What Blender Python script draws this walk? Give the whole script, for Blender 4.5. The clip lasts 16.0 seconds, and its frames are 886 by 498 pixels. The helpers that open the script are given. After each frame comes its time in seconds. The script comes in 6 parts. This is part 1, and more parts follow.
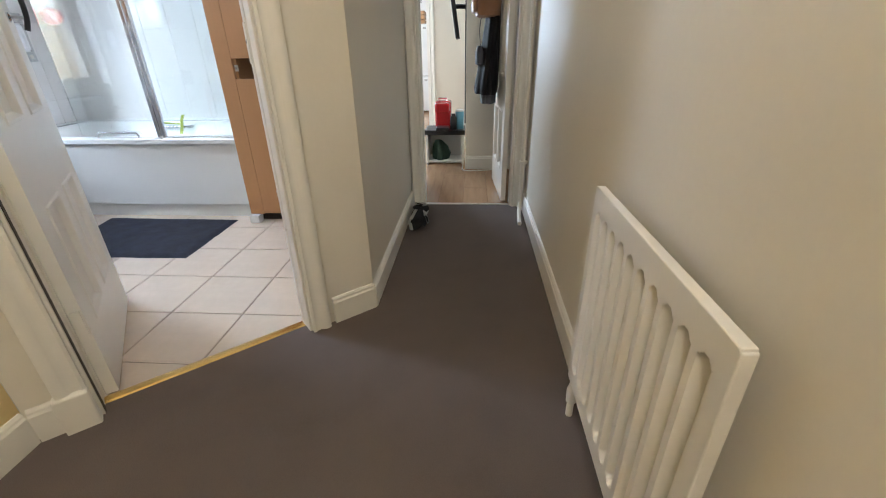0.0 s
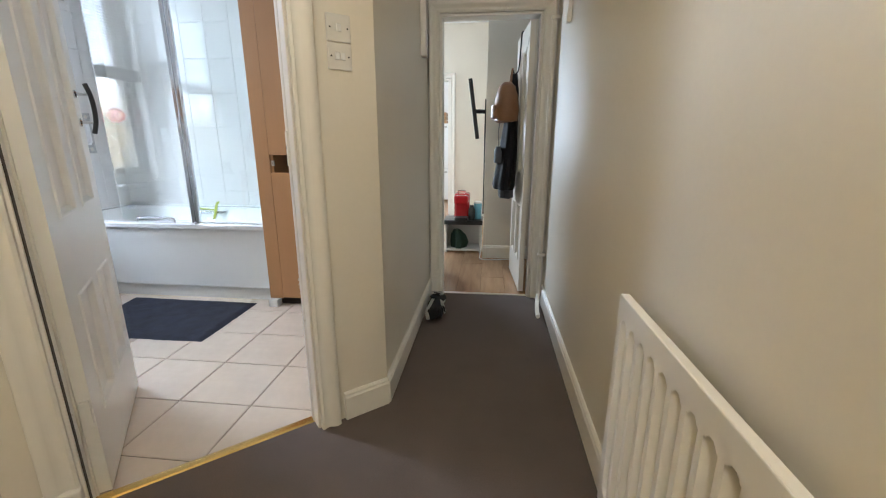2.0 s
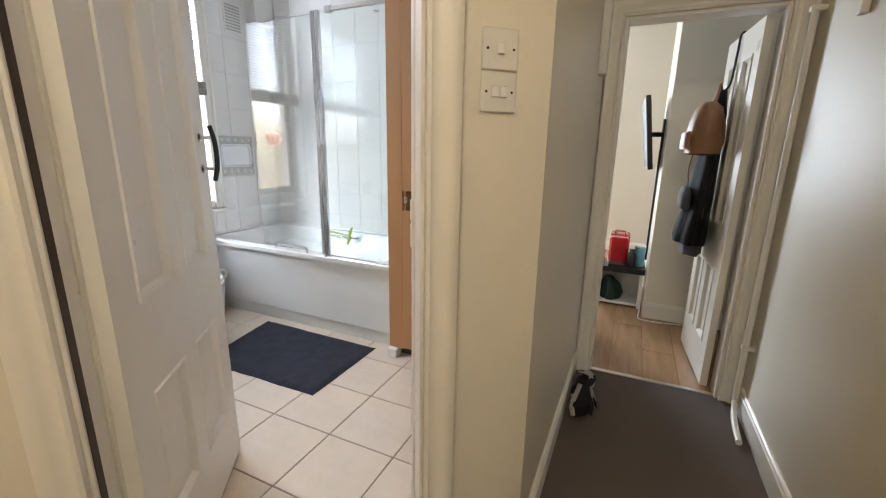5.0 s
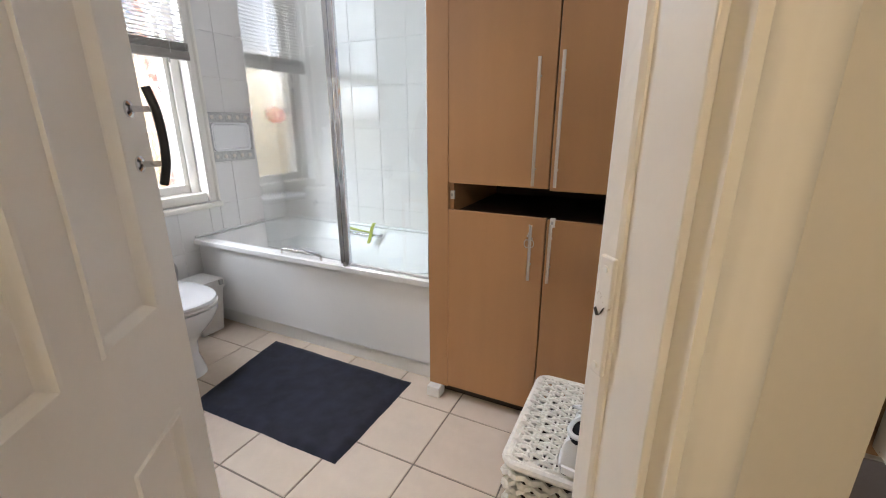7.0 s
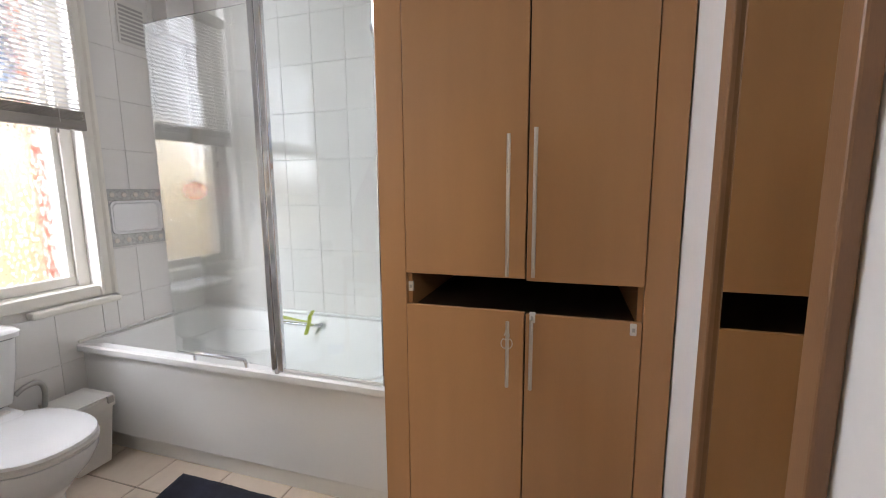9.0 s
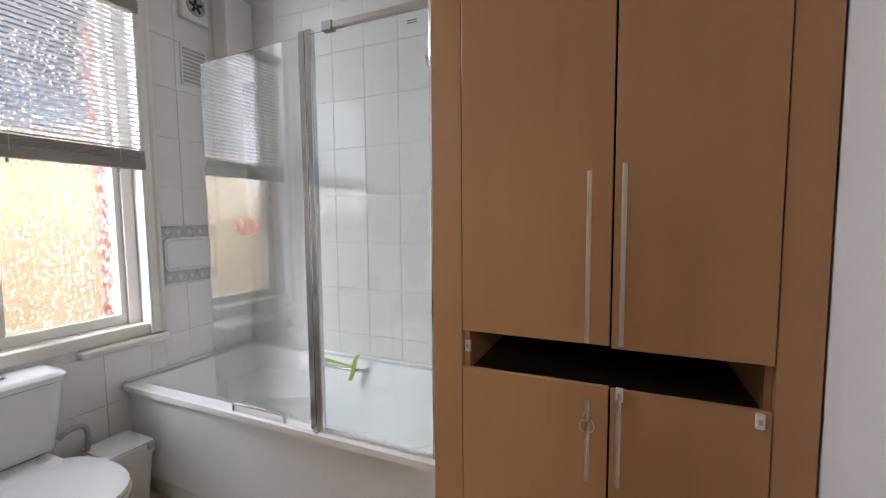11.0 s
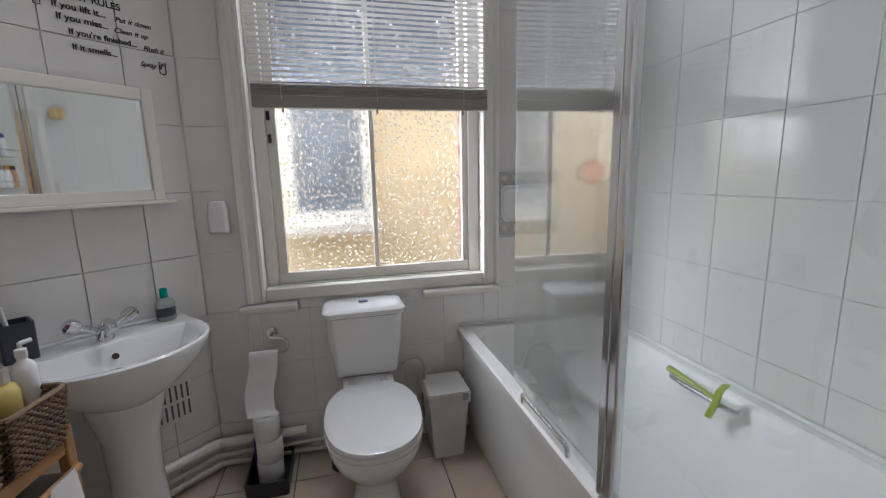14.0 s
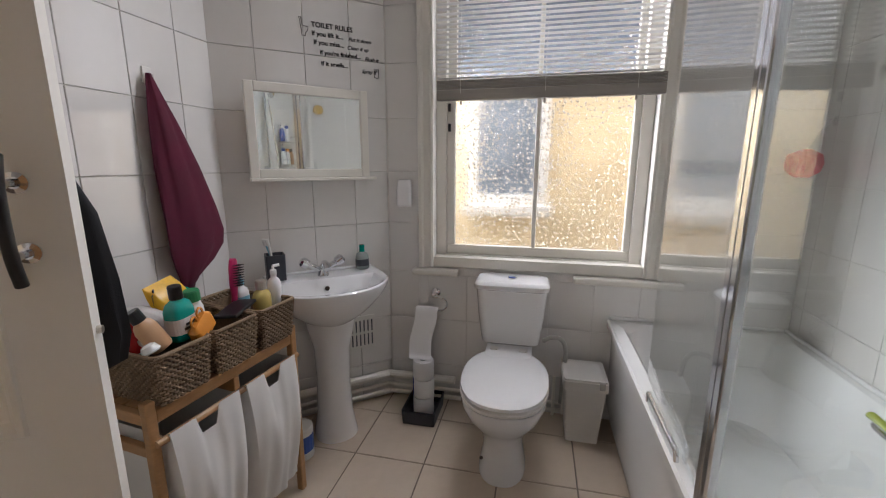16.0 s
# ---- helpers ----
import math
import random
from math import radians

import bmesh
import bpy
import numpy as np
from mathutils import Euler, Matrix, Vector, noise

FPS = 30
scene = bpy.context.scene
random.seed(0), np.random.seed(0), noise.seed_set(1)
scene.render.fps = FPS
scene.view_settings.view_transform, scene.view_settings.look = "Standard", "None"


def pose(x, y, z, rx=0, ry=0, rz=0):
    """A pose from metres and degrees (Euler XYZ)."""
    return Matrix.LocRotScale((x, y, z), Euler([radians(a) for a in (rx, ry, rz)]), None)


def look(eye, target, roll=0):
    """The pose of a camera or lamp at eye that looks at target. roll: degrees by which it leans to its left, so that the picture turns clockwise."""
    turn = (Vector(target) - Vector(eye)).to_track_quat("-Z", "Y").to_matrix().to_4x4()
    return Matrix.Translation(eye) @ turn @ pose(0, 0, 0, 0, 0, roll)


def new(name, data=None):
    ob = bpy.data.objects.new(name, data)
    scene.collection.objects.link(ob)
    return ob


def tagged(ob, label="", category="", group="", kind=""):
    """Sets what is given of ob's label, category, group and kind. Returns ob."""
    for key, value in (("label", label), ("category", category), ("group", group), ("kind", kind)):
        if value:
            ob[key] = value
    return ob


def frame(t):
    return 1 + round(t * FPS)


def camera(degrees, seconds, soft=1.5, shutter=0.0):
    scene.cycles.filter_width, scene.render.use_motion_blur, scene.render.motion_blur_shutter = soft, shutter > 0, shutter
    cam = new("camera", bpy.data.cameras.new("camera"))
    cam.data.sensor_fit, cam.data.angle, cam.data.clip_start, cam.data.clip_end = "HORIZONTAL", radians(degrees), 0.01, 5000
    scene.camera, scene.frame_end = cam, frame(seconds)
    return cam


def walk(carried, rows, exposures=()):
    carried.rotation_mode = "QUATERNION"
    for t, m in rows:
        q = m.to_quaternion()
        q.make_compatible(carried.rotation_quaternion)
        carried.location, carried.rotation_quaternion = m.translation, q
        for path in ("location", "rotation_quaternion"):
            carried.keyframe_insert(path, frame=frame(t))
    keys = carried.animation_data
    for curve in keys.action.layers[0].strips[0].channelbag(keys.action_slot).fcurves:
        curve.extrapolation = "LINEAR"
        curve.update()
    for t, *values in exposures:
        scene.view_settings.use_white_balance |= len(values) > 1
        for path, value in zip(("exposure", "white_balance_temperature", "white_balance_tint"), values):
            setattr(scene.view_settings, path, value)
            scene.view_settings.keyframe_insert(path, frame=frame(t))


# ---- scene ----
cam = camera(93.9, 16.0, soft=1.1)
PATH = [
    (0, (0.234, 0.532, 1.085), (0.101, 2.325, 0.208), -1.0),
    (0.5, (0.223, 0.535, 1.092), (0.059, 2.358, 0.287), -0.9),
    (1, (0.219, 0.538, 1.1), (0.027, 2.4, 0.395), -0.6),
    (1.5, (0.213, 0.542, 1.118), (0.007, 2.44, 0.522), -0.2),
    (2, (0.216, 0.548, 1.132), (0.003, 2.471, 0.627), -0.0),
    (2.5, (0.222, 0.548, 1.146), (-0.006, 2.488, 0.715), 0.1),
    (3, (0.216, 0.584, 1.15), (-0.054, 2.526, 0.754), 0.2),
    (3.5, (0.195, 0.719, 1.146), (-0.158, 2.649, 0.76), 0.5),
    (4, (0.159, 0.821, 1.253), (-0.332, 2.718, 0.852), 0.8),
    (4.5, (0.098, 0.909, 1.299), (-0.556, 2.749, 0.866), 1.0),
    (5, (-0.003, 1.088, 1.288), (-0.807, 2.856, 0.812), 1.0),
    (5.2, (-0.05, 1.136, 1.289), (-0.903, 2.876, 0.798), 0.9),
    (7.3, (-0.514, 1.633, 1.279), (-1.344, 3.357, 0.697), -0.2),
    (7.5, (-0.54, 1.66, 1.28), (-1.334, 3.407, 0.715), -0.2),
    (8, (-0.618, 1.744, 1.287), (-1.318, 3.552, 0.797), -0.5),
    (8.5, (-0.646, 1.8, 1.305), (-1.259, 3.664, 0.923), -0.5),
    (8.7, (-0.651, 1.809, 1.315), (-1.234, 3.692, 0.978), -0.7),
    (10.8, (-0.731, 1.942, 1.389), (-1.472, 3.795, 1.247), -0.6),
    (11, (-0.761, 1.998, 1.385), (-1.563, 3.824, 1.233), -0.5),
    (11.5, (-0.836, 2.119, 1.388), (-1.85, 3.831, 1.184), -0.6),
    (12, (-0.935, 2.208, 1.376), (-2.182, 3.75, 1.114), -0.7),
    (12.5, (-0.989, 2.259, 1.362), (-2.462, 3.578, 1.056), -0.9),
    (13, (-1.005, 2.41, 1.357), (-2.672, 3.464, 1.022), -1.2),
    (13.5, (-1.009, 2.55, 1.353), (-2.823, 3.32, 1.011), -1.3),
    (14, (-1.077, 2.645, 1.336), (-2.99, 3.115, 0.991), -1.3),
    (14.5, (-1.113, 2.714, 1.321), (-3.075, 2.883, 0.974), -1.3),
    (15, (-1.069, 2.727, 1.331), (-3.035, 2.632, 0.977), -1.0),
    (15.5, (-0.984, 2.757, 1.338), (-2.929, 2.471, 0.971), -0.5),
    (16, (-0.924, 2.82, 1.335), (-2.835, 2.389, 0.932), 0.1),
]
EXPOSURES = [(0.0, 0.20, 5450, 6), (3.0, 0.10, 5560, 5), (5.2, 0.05, 6050, 8), (7.3, -0.10, 6250, 11), (8.7, -0.20, 6500, 12), (10.8, -0.55, 6400, 14), (13.0, -0.92, 6220, 10), (14.5, -1.02, 6300, 11), (16.0, -0.88, 6600, 13)]
walk(cam, [(t, look(eye, target, roll)) for t, eye, target, roll in PATH], EXPOSURES)

# ---- light ----
world = bpy.data.worlds.new("world")
scene.world = world
world.use_nodes = True
wt = world.node_tree
sky = wt.nodes.new("ShaderNodeTexSky")
sky.sky_type, sky.sun_disc = "NISHITA", False
sky.sun_elevation, sky.sun_rotation = radians(53), radians(115)
wt.nodes["Background"].inputs["Strength"].default_value = 0.14
wt.links.new(sky.outputs[0], wt.nodes["Background"].inputs["Color"])


def lamp(name, kind, m, energy, color, **more):
    data = bpy.data.lights.new(name, kind)
    data.energy, data.color = energy, color
    for key, value in more.items():
        if key == "size":
            data.shape, data.size, data.size_y = "RECTANGLE", value[0], value[1]
        elif key == "angle":
            data.angle = value
        elif key == "radius":
            data.shadow_soft_size = value
    ob = new(name, data)
    ob.matrix_basis = m
    return ob


lamp("sun", "SUN", look((3.0, -0.5, 12), (-4.4, 3.0, 1.5)), 2.15, (1.0, 0.93, 0.82), angle=radians(0.5))
# area lamps standing in for daylight from the bathroom window and assumed windows beyond
# added lamp inside the room above the blind, kept out of view
window_fill = lamp("bathroom_fill", "AREA", look((-3.00, 2.62, 2.64), (-1.4, 2.35, 1.0)), 30, (0.88, 0.91, 1.0), size=(0.78, 0.11))
window_fill.data.spread = radians(110)
# two unseen lamps outside, either side of the window's view, standing in for sky
lamp("bathroom_fill", "AREA", look((-3.85, 4.75, 2.15), (-2.2, 2.0, 0.8)), 150, (0.89, 0.92, 1.0), size=(1.4, 1.5))
lamp("bathroom_fill", "AREA", look((-3.85, 1.35, 2.15), (-2.0, 3.6, 0.8)), 265, (0.89, 0.92, 1.0), size=(1.2, 1.5))
# added fill lamps; the far room and kitchen windows are assumed, out of view
lamp("far_room_fill", "AREA", look((-1.95, 6.94, 1.5), (0.1, 3.6, 0.9)), 120, (0.86, 0.92, 1.0), size=(1.0, 1.3))
lamp("kitchen_fill", "AREA", look((-2.4, 8.4, 1.6), (0.0, 8.0, 1.0)), 45, (1.0, 0.98, 0.95), size=(1.2, 1.2))
# the warm hall lamp on the ceiling over the start of the walk
lamp("hall_lamp", "POINT", pose(0.12, 0.10, 2.5), 42, (1.0, 0.84, 0.64), radius=0.10)

# ---- materials ----


def mat(name, base, rough=0.5, metal=0.0, vary=0.08, scale=8.0, bump=0.0, bump_scale=120.0, stretch=(1, 1, 1), coat=0.0, trans=0.0, rand=0.0, fleck=0.0, chip=None):
    """A principled material with tone variation at two scales and fine relief."""
    m = bpy.data.materials.new(name)
    m.use_nodes = True
    nt = m.node_tree
    b = nt.nodes["Principled BSDF"]
    b.inputs["Metallic"].default_value = metal
    b.inputs["Coat Weight"].default_value = coat
    b.inputs["Transmission Weight"].default_value = trans
    co = nt.nodes.new("ShaderNodeTexCoord")
    mp = nt.nodes.new("ShaderNodeMapping")
    mp.inputs["Scale"].default_value = stretch
    nt.links.new(co.outputs["Object"], mp.inputs[0])
    n1 = nt.nodes.new("ShaderNodeTexNoise")
    n1.inputs["Scale"].default_value, n1.inputs["Detail"].default_value = scale, 5
    n2 = nt.nodes.new("ShaderNodeTexNoise")
    n2.inputs["Scale"].default_value, n2.inputs["Detail"].default_value = bump_scale, 3
    nt.links.new(mp.outputs[0], n1.inputs["Vector"])
    nt.links.new(mp.outputs[0], n2.inputs["Vector"])
    mix = nt.nodes.new("ShaderNodeMath")
    mix.operation = "MULTIPLY_ADD"
    mix.inputs[1].default_value, mix.inputs[2].default_value = 0.35 + fleck, 0.0
    nt.links.new(n2.outputs["Fac"], mix.inputs[0])
    add = nt.nodes.new("ShaderNodeMath")
    nt.links.new(n1.outputs["Fac"], add.inputs[0])
    nt.links.new(mix.outputs[0], add.inputs[1])
    last = add
    if rand:
        info = nt.nodes.new("ShaderNodeObjectInfo")
        more = nt.nodes.new("ShaderNodeMath")
        more.operation = "MULTIPLY_ADD"
        more.inputs[1].default_value = rand
        nt.links.new(info.outputs["Random"], more.inputs[0])
        nt.links.new(add.outputs[0], more.inputs[2])
        last = more
    ramp = nt.nodes.new("ShaderNodeValToRGB")
    lo, hi = [max(0.0, c * (1 - vary)) for c in base], [min(1.0, c * (1 + vary)) for c in base]
    ramp.color_ramp.elements[0].position, ramp.color_ramp.elements[1].position = 0.35, 1.0
    ramp.color_ramp.elements[0].color, ramp.color_ramp.elements[1].color = (*lo, 1), (*hi, 1)
    nt.links.new(last.outputs[0], ramp.inputs[0])
    nt.links.new(ramp.outputs[0], b.inputs["Base Color"])
    if chip:
        n3 = nt.nodes.new("ShaderNodeTexNoise")
        n3.inputs["Scale"].default_value, n3.inputs["Detail"].default_value, n3.inputs["Roughness"].default_value = 11, 6, 0.65
        nt.links.new(mp.outputs[0], n3.inputs["Vector"])
        cut = nt.nodes.new("ShaderNodeMapRange")
        cut.inputs["From Min"].default_value, cut.inputs["From Max"].default_value = 0.655, 0.675
        nt.links.new(n3.outputs["Fac"], cut.inputs["Value"])
        mx = nt.nodes.new("ShaderNodeMixRGB")
        mx.inputs[2].default_value = (*chip, 1)
        nt.links.new(cut.outputs[0], mx.inputs[0])
        nt.links.new(ramp.outputs[0], mx.inputs[1])
        nt.links.new(mx.outputs[0], b.inputs["Base Color"])
    rr = nt.nodes.new("ShaderNodeMapRange")
    rr.inputs["To Min"].default_value, rr.inputs["To Max"].default_value = max(0.02, rough * 0.8), min(1.0, rough * 1.2)
    nt.links.new(n1.outputs["Fac"], rr.inputs["Value"])
    nt.links.new(rr.outputs[0], b.inputs["Roughness"])
    if bump:
        bp = nt.nodes.new("ShaderNodeBump")
        bp.inputs["Strength"].default_value, bp.inputs["Distance"].default_value = bump, 0.002
        nt.links.new(n2.outputs["Fac"], bp.inputs["Height"])
        nt.links.new(bp.outputs[0], b.inputs["Normal"])
    return m


M_HALL = mat("magnolia paint", (0.75, 0.70, 0.60), 0.40, vary=0.04, scale=2.5, bump=0.12, bump_scale=60)
M_WHITEWALL = mat("white wall paint", (0.76, 0.74, 0.71), 0.5, vary=0.05, scale=3, bump=0.1, bump_scale=60)
M_CEIL = mat("ceiling paint", (0.80, 0.79, 0.77), 0.8, vary=0.03, bump=0.1)
M_GLOSS = mat("white gloss paint", (0.80, 0.77, 0.70), 0.30, vary=0.02, scale=9, bump=0.08, bump_scale=60)
# yellow here puts the warm lamplight on the near hall wall into colour
M_LAMPLIT = mat("paint yellowed for warm lamplight", (0.72, 0.56, 0.27), 0.45, vary=0.05, scale=2.5, bump=0.12, bump_scale=60)
M_NPANE = mat("grey blue glass", (0.22, 0.25, 0.28), 0.25, vary=0.4, scale=5)
M_CHIP = mat("chipped gloss paint", (0.78, 0.74, 0.68), 0.35, vary=0.05, scale=9, bump=0.3, bump_scale=40, chip=(0.34, 0.22, 0.14))
M_CARPET = mat("brown carpet", (0.105, 0.082, 0.072), 0.95, vary=0.22, scale=5, bump=1.0, bump_scale=420, fleck=0.5)
M_TILE = mat("white glazed tile", (0.78, 0.76, 0.73), 0.05, vary=0.03, scale=4, bump=0.10, bump_scale=26, rand=0.10)
M_TILE.node_tree.nodes["Principled BSDF"].inputs["IOR"].default_value = 1.85
M_GROUT = mat("grey grout", (0.64, 0.62, 0.58), 0.8, vary=0.3, scale=6)
M_GROUTW = mat("white grout", (0.78, 0.76, 0.72), 0.8, vary=0.22, scale=9)
M_DKGREEN = mat("dark green nylon", (0.010, 0.030, 0.016), 0.6, vary=0.3)
M_FTILE = mat("beige floor tile", (0.60, 0.50, 0.395), 0.20, vary=0.07, scale=7, bump=0.15, bump_scale=30, rand=0.15)
M_FGROUT = mat("brown floor grout", (0.20, 0.165, 0.135), 0.9, vary=0.3)
M_WOODF = mat("laminate floor", (0.36, 0.22, 0.12), 0.22, vary=0.25, scale=3, stretch=(8, 1, 8), bump=0.05, rand=0.3)
M_BRASS = mat("brass", (0.75, 0.53, 0.18), 0.25, 1.0, vary=0.2)
M_VENEER = mat("beech veneer", (0.45, 0.238, 0.103), 0.36, vary=0.07, scale=2.2, stretch=(6, 6, 0.5), bump=0.05, bump_scale=90)
# near-black brown: painted shade in recesses and gaps, also dark screws
M_DARKSHADE = mat("dark parts and painted shade", (0.035, 0.022, 0.014), 0.6, vary=0.2)
M_CERAMIC = mat("white ceramic", (0.82, 0.82, 0.82), 0.06, vary=0.02, scale=2, coat=0.3)
M_ACRYL = mat("white acrylic", (0.80, 0.80, 0.78), 0.16, vary=0.03, scale=3)
M_PLASTIC = mat("white plastic", (0.72, 0.70, 0.66), 0.35, vary=0.05)
M_GREYPL = mat("grey plastic", (0.42, 0.41, 0.39), 0.4, vary=0.08)
M_CHROME = mat("chrome", (0.72, 0.73, 0.75), 0.12, 1.0, vary=0.05)
M_STEEL = mat("brushed steel", (0.62, 0.58, 0.52), 0.3, 1.0, vary=0.08, stretch=(20, 20, 1))
M_BLACK = mat("black plastic", (0.012, 0.012, 0.013), 0.35, vary=0.2)
M_BLACKFAB = mat("black fabric", (0.006, 0.006, 0.008), 0.9, vary=0.3, bump=0.5, bump_scale=500)
M_MAT = mat("navy bath mat", (0.015, 0.016, 0.027), 1.0, vary=0.85, scale=14, bump=1.0, bump_scale=350)
M_WICKER = mat("brown seagrass", (0.155, 0.105, 0.062), 0.7, vary=0.55, scale=90, bump=0.6, bump_scale=160, rand=0.3)
M_WHITEWICK = mat("white wicker", (0.74, 0.70, 0.62), 0.6, vary=0.12, scale=60, bump=0.5)
M_PINE = mat("bamboo wood", (0.40, 0.22, 0.095), 0.42, vary=0.2, scale=6, stretch=(3, 3, 12), bump=0.1)
M_CLOTH = mat("white cotton", (0.72, 0.71, 0.69), 0.95, vary=0.05, scale=6, bump=0.5, bump_scale=500)
M_GREYCLOTH = mat("grey washed cotton", (0.46, 0.43, 0.41), 0.95, vary=0.25, scale=14, bump=0.6, bump_scale=300)
M_TOWEL = mat("burgundy towel", (0.105, 0.010, 0.030), 1.0, vary=0.25, scale=12, bump=1.0, bump_scale=420)
M_GREYFAB = mat("grey fabric", (0.10, 0.105, 0.12), 0.9, vary=0.3, bump=0.4)
M_TANLEATH = mat("tan leather", (0.27, 0.135, 0.065), 0.5, vary=0.2, bump=0.3)
M_RED = mat("red plastic", (0.38, 0.012, 0.016), 0.25, vary=0.1)
M_PUFF = mat("pale red netting", (0.60, 0.06, 0.085), 0.7, vary=0.2, scale=40)
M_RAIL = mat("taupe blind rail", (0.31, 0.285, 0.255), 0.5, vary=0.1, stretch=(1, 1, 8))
M_SLAT = mat("white blind slat", (0.78, 0.77, 0.76), 0.4, vary=0.03)
M_PAPER = mat("toilet paper", (0.80, 0.79, 0.78), 0.95, vary=0.03, bump=0.4)
M_RENDER = mat("cream painted render", (0.78, 0.62, 0.38), 0.8, vary=0.1, scale=2, bump=0.4, bump_scale=40)
M_BRICK = mat("red brick", (0.33, 0.11, 0.07), 0.85, vary=0.3, scale=14, bump=0.5)
M_MORTAR = mat("mortar", (0.42, 0.38, 0.33), 0.95)
M_SLATE = mat("roof slate", (0.23, 0.265, 0.33), 0.5, vary=0.3, scale=3, bump=0.4, bump_scale=20, rand=0.2)
M_CONCRETE = mat("concrete", (0.36, 0.35, 0.33), 0.9, vary=0.2)
M_LEAF = mat("foliage", (0.05, 0.08, 0.03), 0.6, vary=0.5)
M_LIME = mat("lime green plastic", (0.36, 0.42, 0.05), 0.35)
M_YELLOW = mat("yellow plastic", (0.75, 0.42, 0.02), 0.35, vary=0.15, scale=30)
M_ORANGE = mat("orange plastic", (0.70, 0.26, 0.03), 0.4)
M_TEAL = mat("teal mouthwash", (0.0, 0.30, 0.24), 0.08, vary=0.1)
M_BLUE = mat("blue plastic", (0.03, 0.08, 0.35), 0.3)
M_LBLUE = mat("light blue plastic", (0.20, 0.48, 0.62), 0.3)
M_PINK = mat("magenta plastic", (0.45, 0.015, 0.10), 0.35)
M_GREEN = mat("green plastic", (0.02, 0.22, 0.08), 0.35)
M_AMBER = mat("pale yellow lotion", (0.62, 0.48, 0.16), 0.2)
M_BEIGE = mat("beige lotion", (0.55, 0.33, 0.18), 0.35)
M_DKBLUE = mat("charcoal plastic", (0.03, 0.033, 0.045), 0.45)
M_CLEAR = mat("clear pale gel", (0.55, 0.62, 0.60), 0.08, vary=0.05, trans=0.5)
M_INK = mat("black vinyl", (0.008, 0.008, 0.008), 0.5)
M_GREYINK = mat("grey vinyl", (0.09, 0.09, 0.09), 0.5)
M_SILVERVENT = mat("patterned silver tile", (0.45, 0.45, 0.43), 0.35, 0.3, vary=0.3, scale=60)
M_SPONGE = mat("yellow sponge", (0.62, 0.40, 0.10), 1.0, vary=0.3, bump=1.0)


def glass(name, rough, tint, ior=1.45, bump=None):
    m = bpy.data.materials.new(name)
    m.use_nodes = True
    nt = m.node_tree
    b = nt.nodes["Principled BSDF"]
    b.inputs["Base Color"].default_value = (*tint, 1)
    b.inputs["Roughness"].default_value, b.inputs["IOR"].default_value = rough, ior
    b.inputs["Transmission Weight"].default_value = 1.0
    if bump:
        # small flowers pressed into the pane: eight petals round each cell's middle
        co = nt.nodes.new("ShaderNodeTexCoord")
        flat = nt.nodes.new("ShaderNodeMapping")
        flat.inputs["Scale"].default_value = (0.0, bump[0], bump[0])
        nt.links.new(co.outputs["Object"], flat.inputs[0])
        v = nt.nodes.new("ShaderNodeTexVoronoi")
        v.inputs["Scale"].default_value, v.inputs["Randomness"].default_value = 1.0, 0.75
        nt.links.new(flat.outputs[0], v.inputs["Vector"])
        off = nt.nodes.new("ShaderNodeVectorMath")
        off.operation = "SUBTRACT"
        nt.links.new(flat.outputs[0], off.inputs[0])
        nt.links.new(v.outputs["Position"], off.inputs[1])
        sep = nt.nodes.new("ShaderNodeSeparateXYZ")
        nt.links.new(off.outputs[0], sep.inputs[0])

        def calc(op, a, b=None):
            k = nt.nodes.new("ShaderNodeMath")
            k.operation = op
            for slot, value in zip(k.inputs, (a, b)):
                if isinstance(value, (int, float)):
                    slot.default_value = value
                elif value is not None:
                    nt.links.new(value, slot)
            return k.outputs[0]

        angle = calc("ARCTAN2", sep.outputs["Z"], sep.outputs["Y"])
        petals = calc("COSINE", calc("MULTIPLY", angle, 8.0))
        r = v.outputs["Distance"]
        swell = calc("MULTIPLY", calc("MINIMUM", calc("MULTIPLY", r, 4.0), 1.0), calc("MAXIMUM", calc("SUBTRACT", 1.0, calc("MULTIPLY", r, 1.3)), 0.0))
        fine = nt.nodes.new("ShaderNodeTexNoise")
        fine.inputs["Scale"].default_value, fine.inputs["Detail"].default_value = 2.2, 3.0
        nt.links.new(flat.outputs[0], fine.inputs["Vector"])
        height = calc("ADD", calc("ADD", calc("MULTIPLY", petals, swell), calc("MULTIPLY", r, -0.9)), calc("MULTIPLY", fine.outputs["Fac"], 1.2))
        bp = nt.nodes.new("ShaderNodeBump")
        bp.inputs["Strength"].default_value, bp.inputs["Distance"].default_value = 1.0, bump[1]
        nt.links.new(height, bp.inputs["Height"])
        nt.links.new(bp.outputs[0], b.inputs["Normal"])
    return m


M_GLASS = glass("clear screen glass", 0.0, (0.93, 0.99, 0.98), 1.45)
M_SCUM = bpy.data.materials.new("limescaled screen glass")
M_SCUM.use_nodes = True
snt = M_SCUM.node_tree
snt.nodes.remove(snt.nodes["Principled BSDF"])
cloudy, gloss, blend = snt.nodes.new("ShaderNodeBsdfRefraction"), snt.nodes.new("ShaderNodeBsdfGlossy"), snt.nodes.new("ShaderNodeMixShader")
cloudy.inputs["Color"].default_value, cloudy.inputs["Roughness"].default_value, cloudy.inputs["IOR"].default_value = (0.97, 0.99, 0.985, 1), 0.24, 1.06
gloss.inputs["Color"].default_value, gloss.inputs["Roughness"].default_value = (1, 1, 1, 1), 0.0
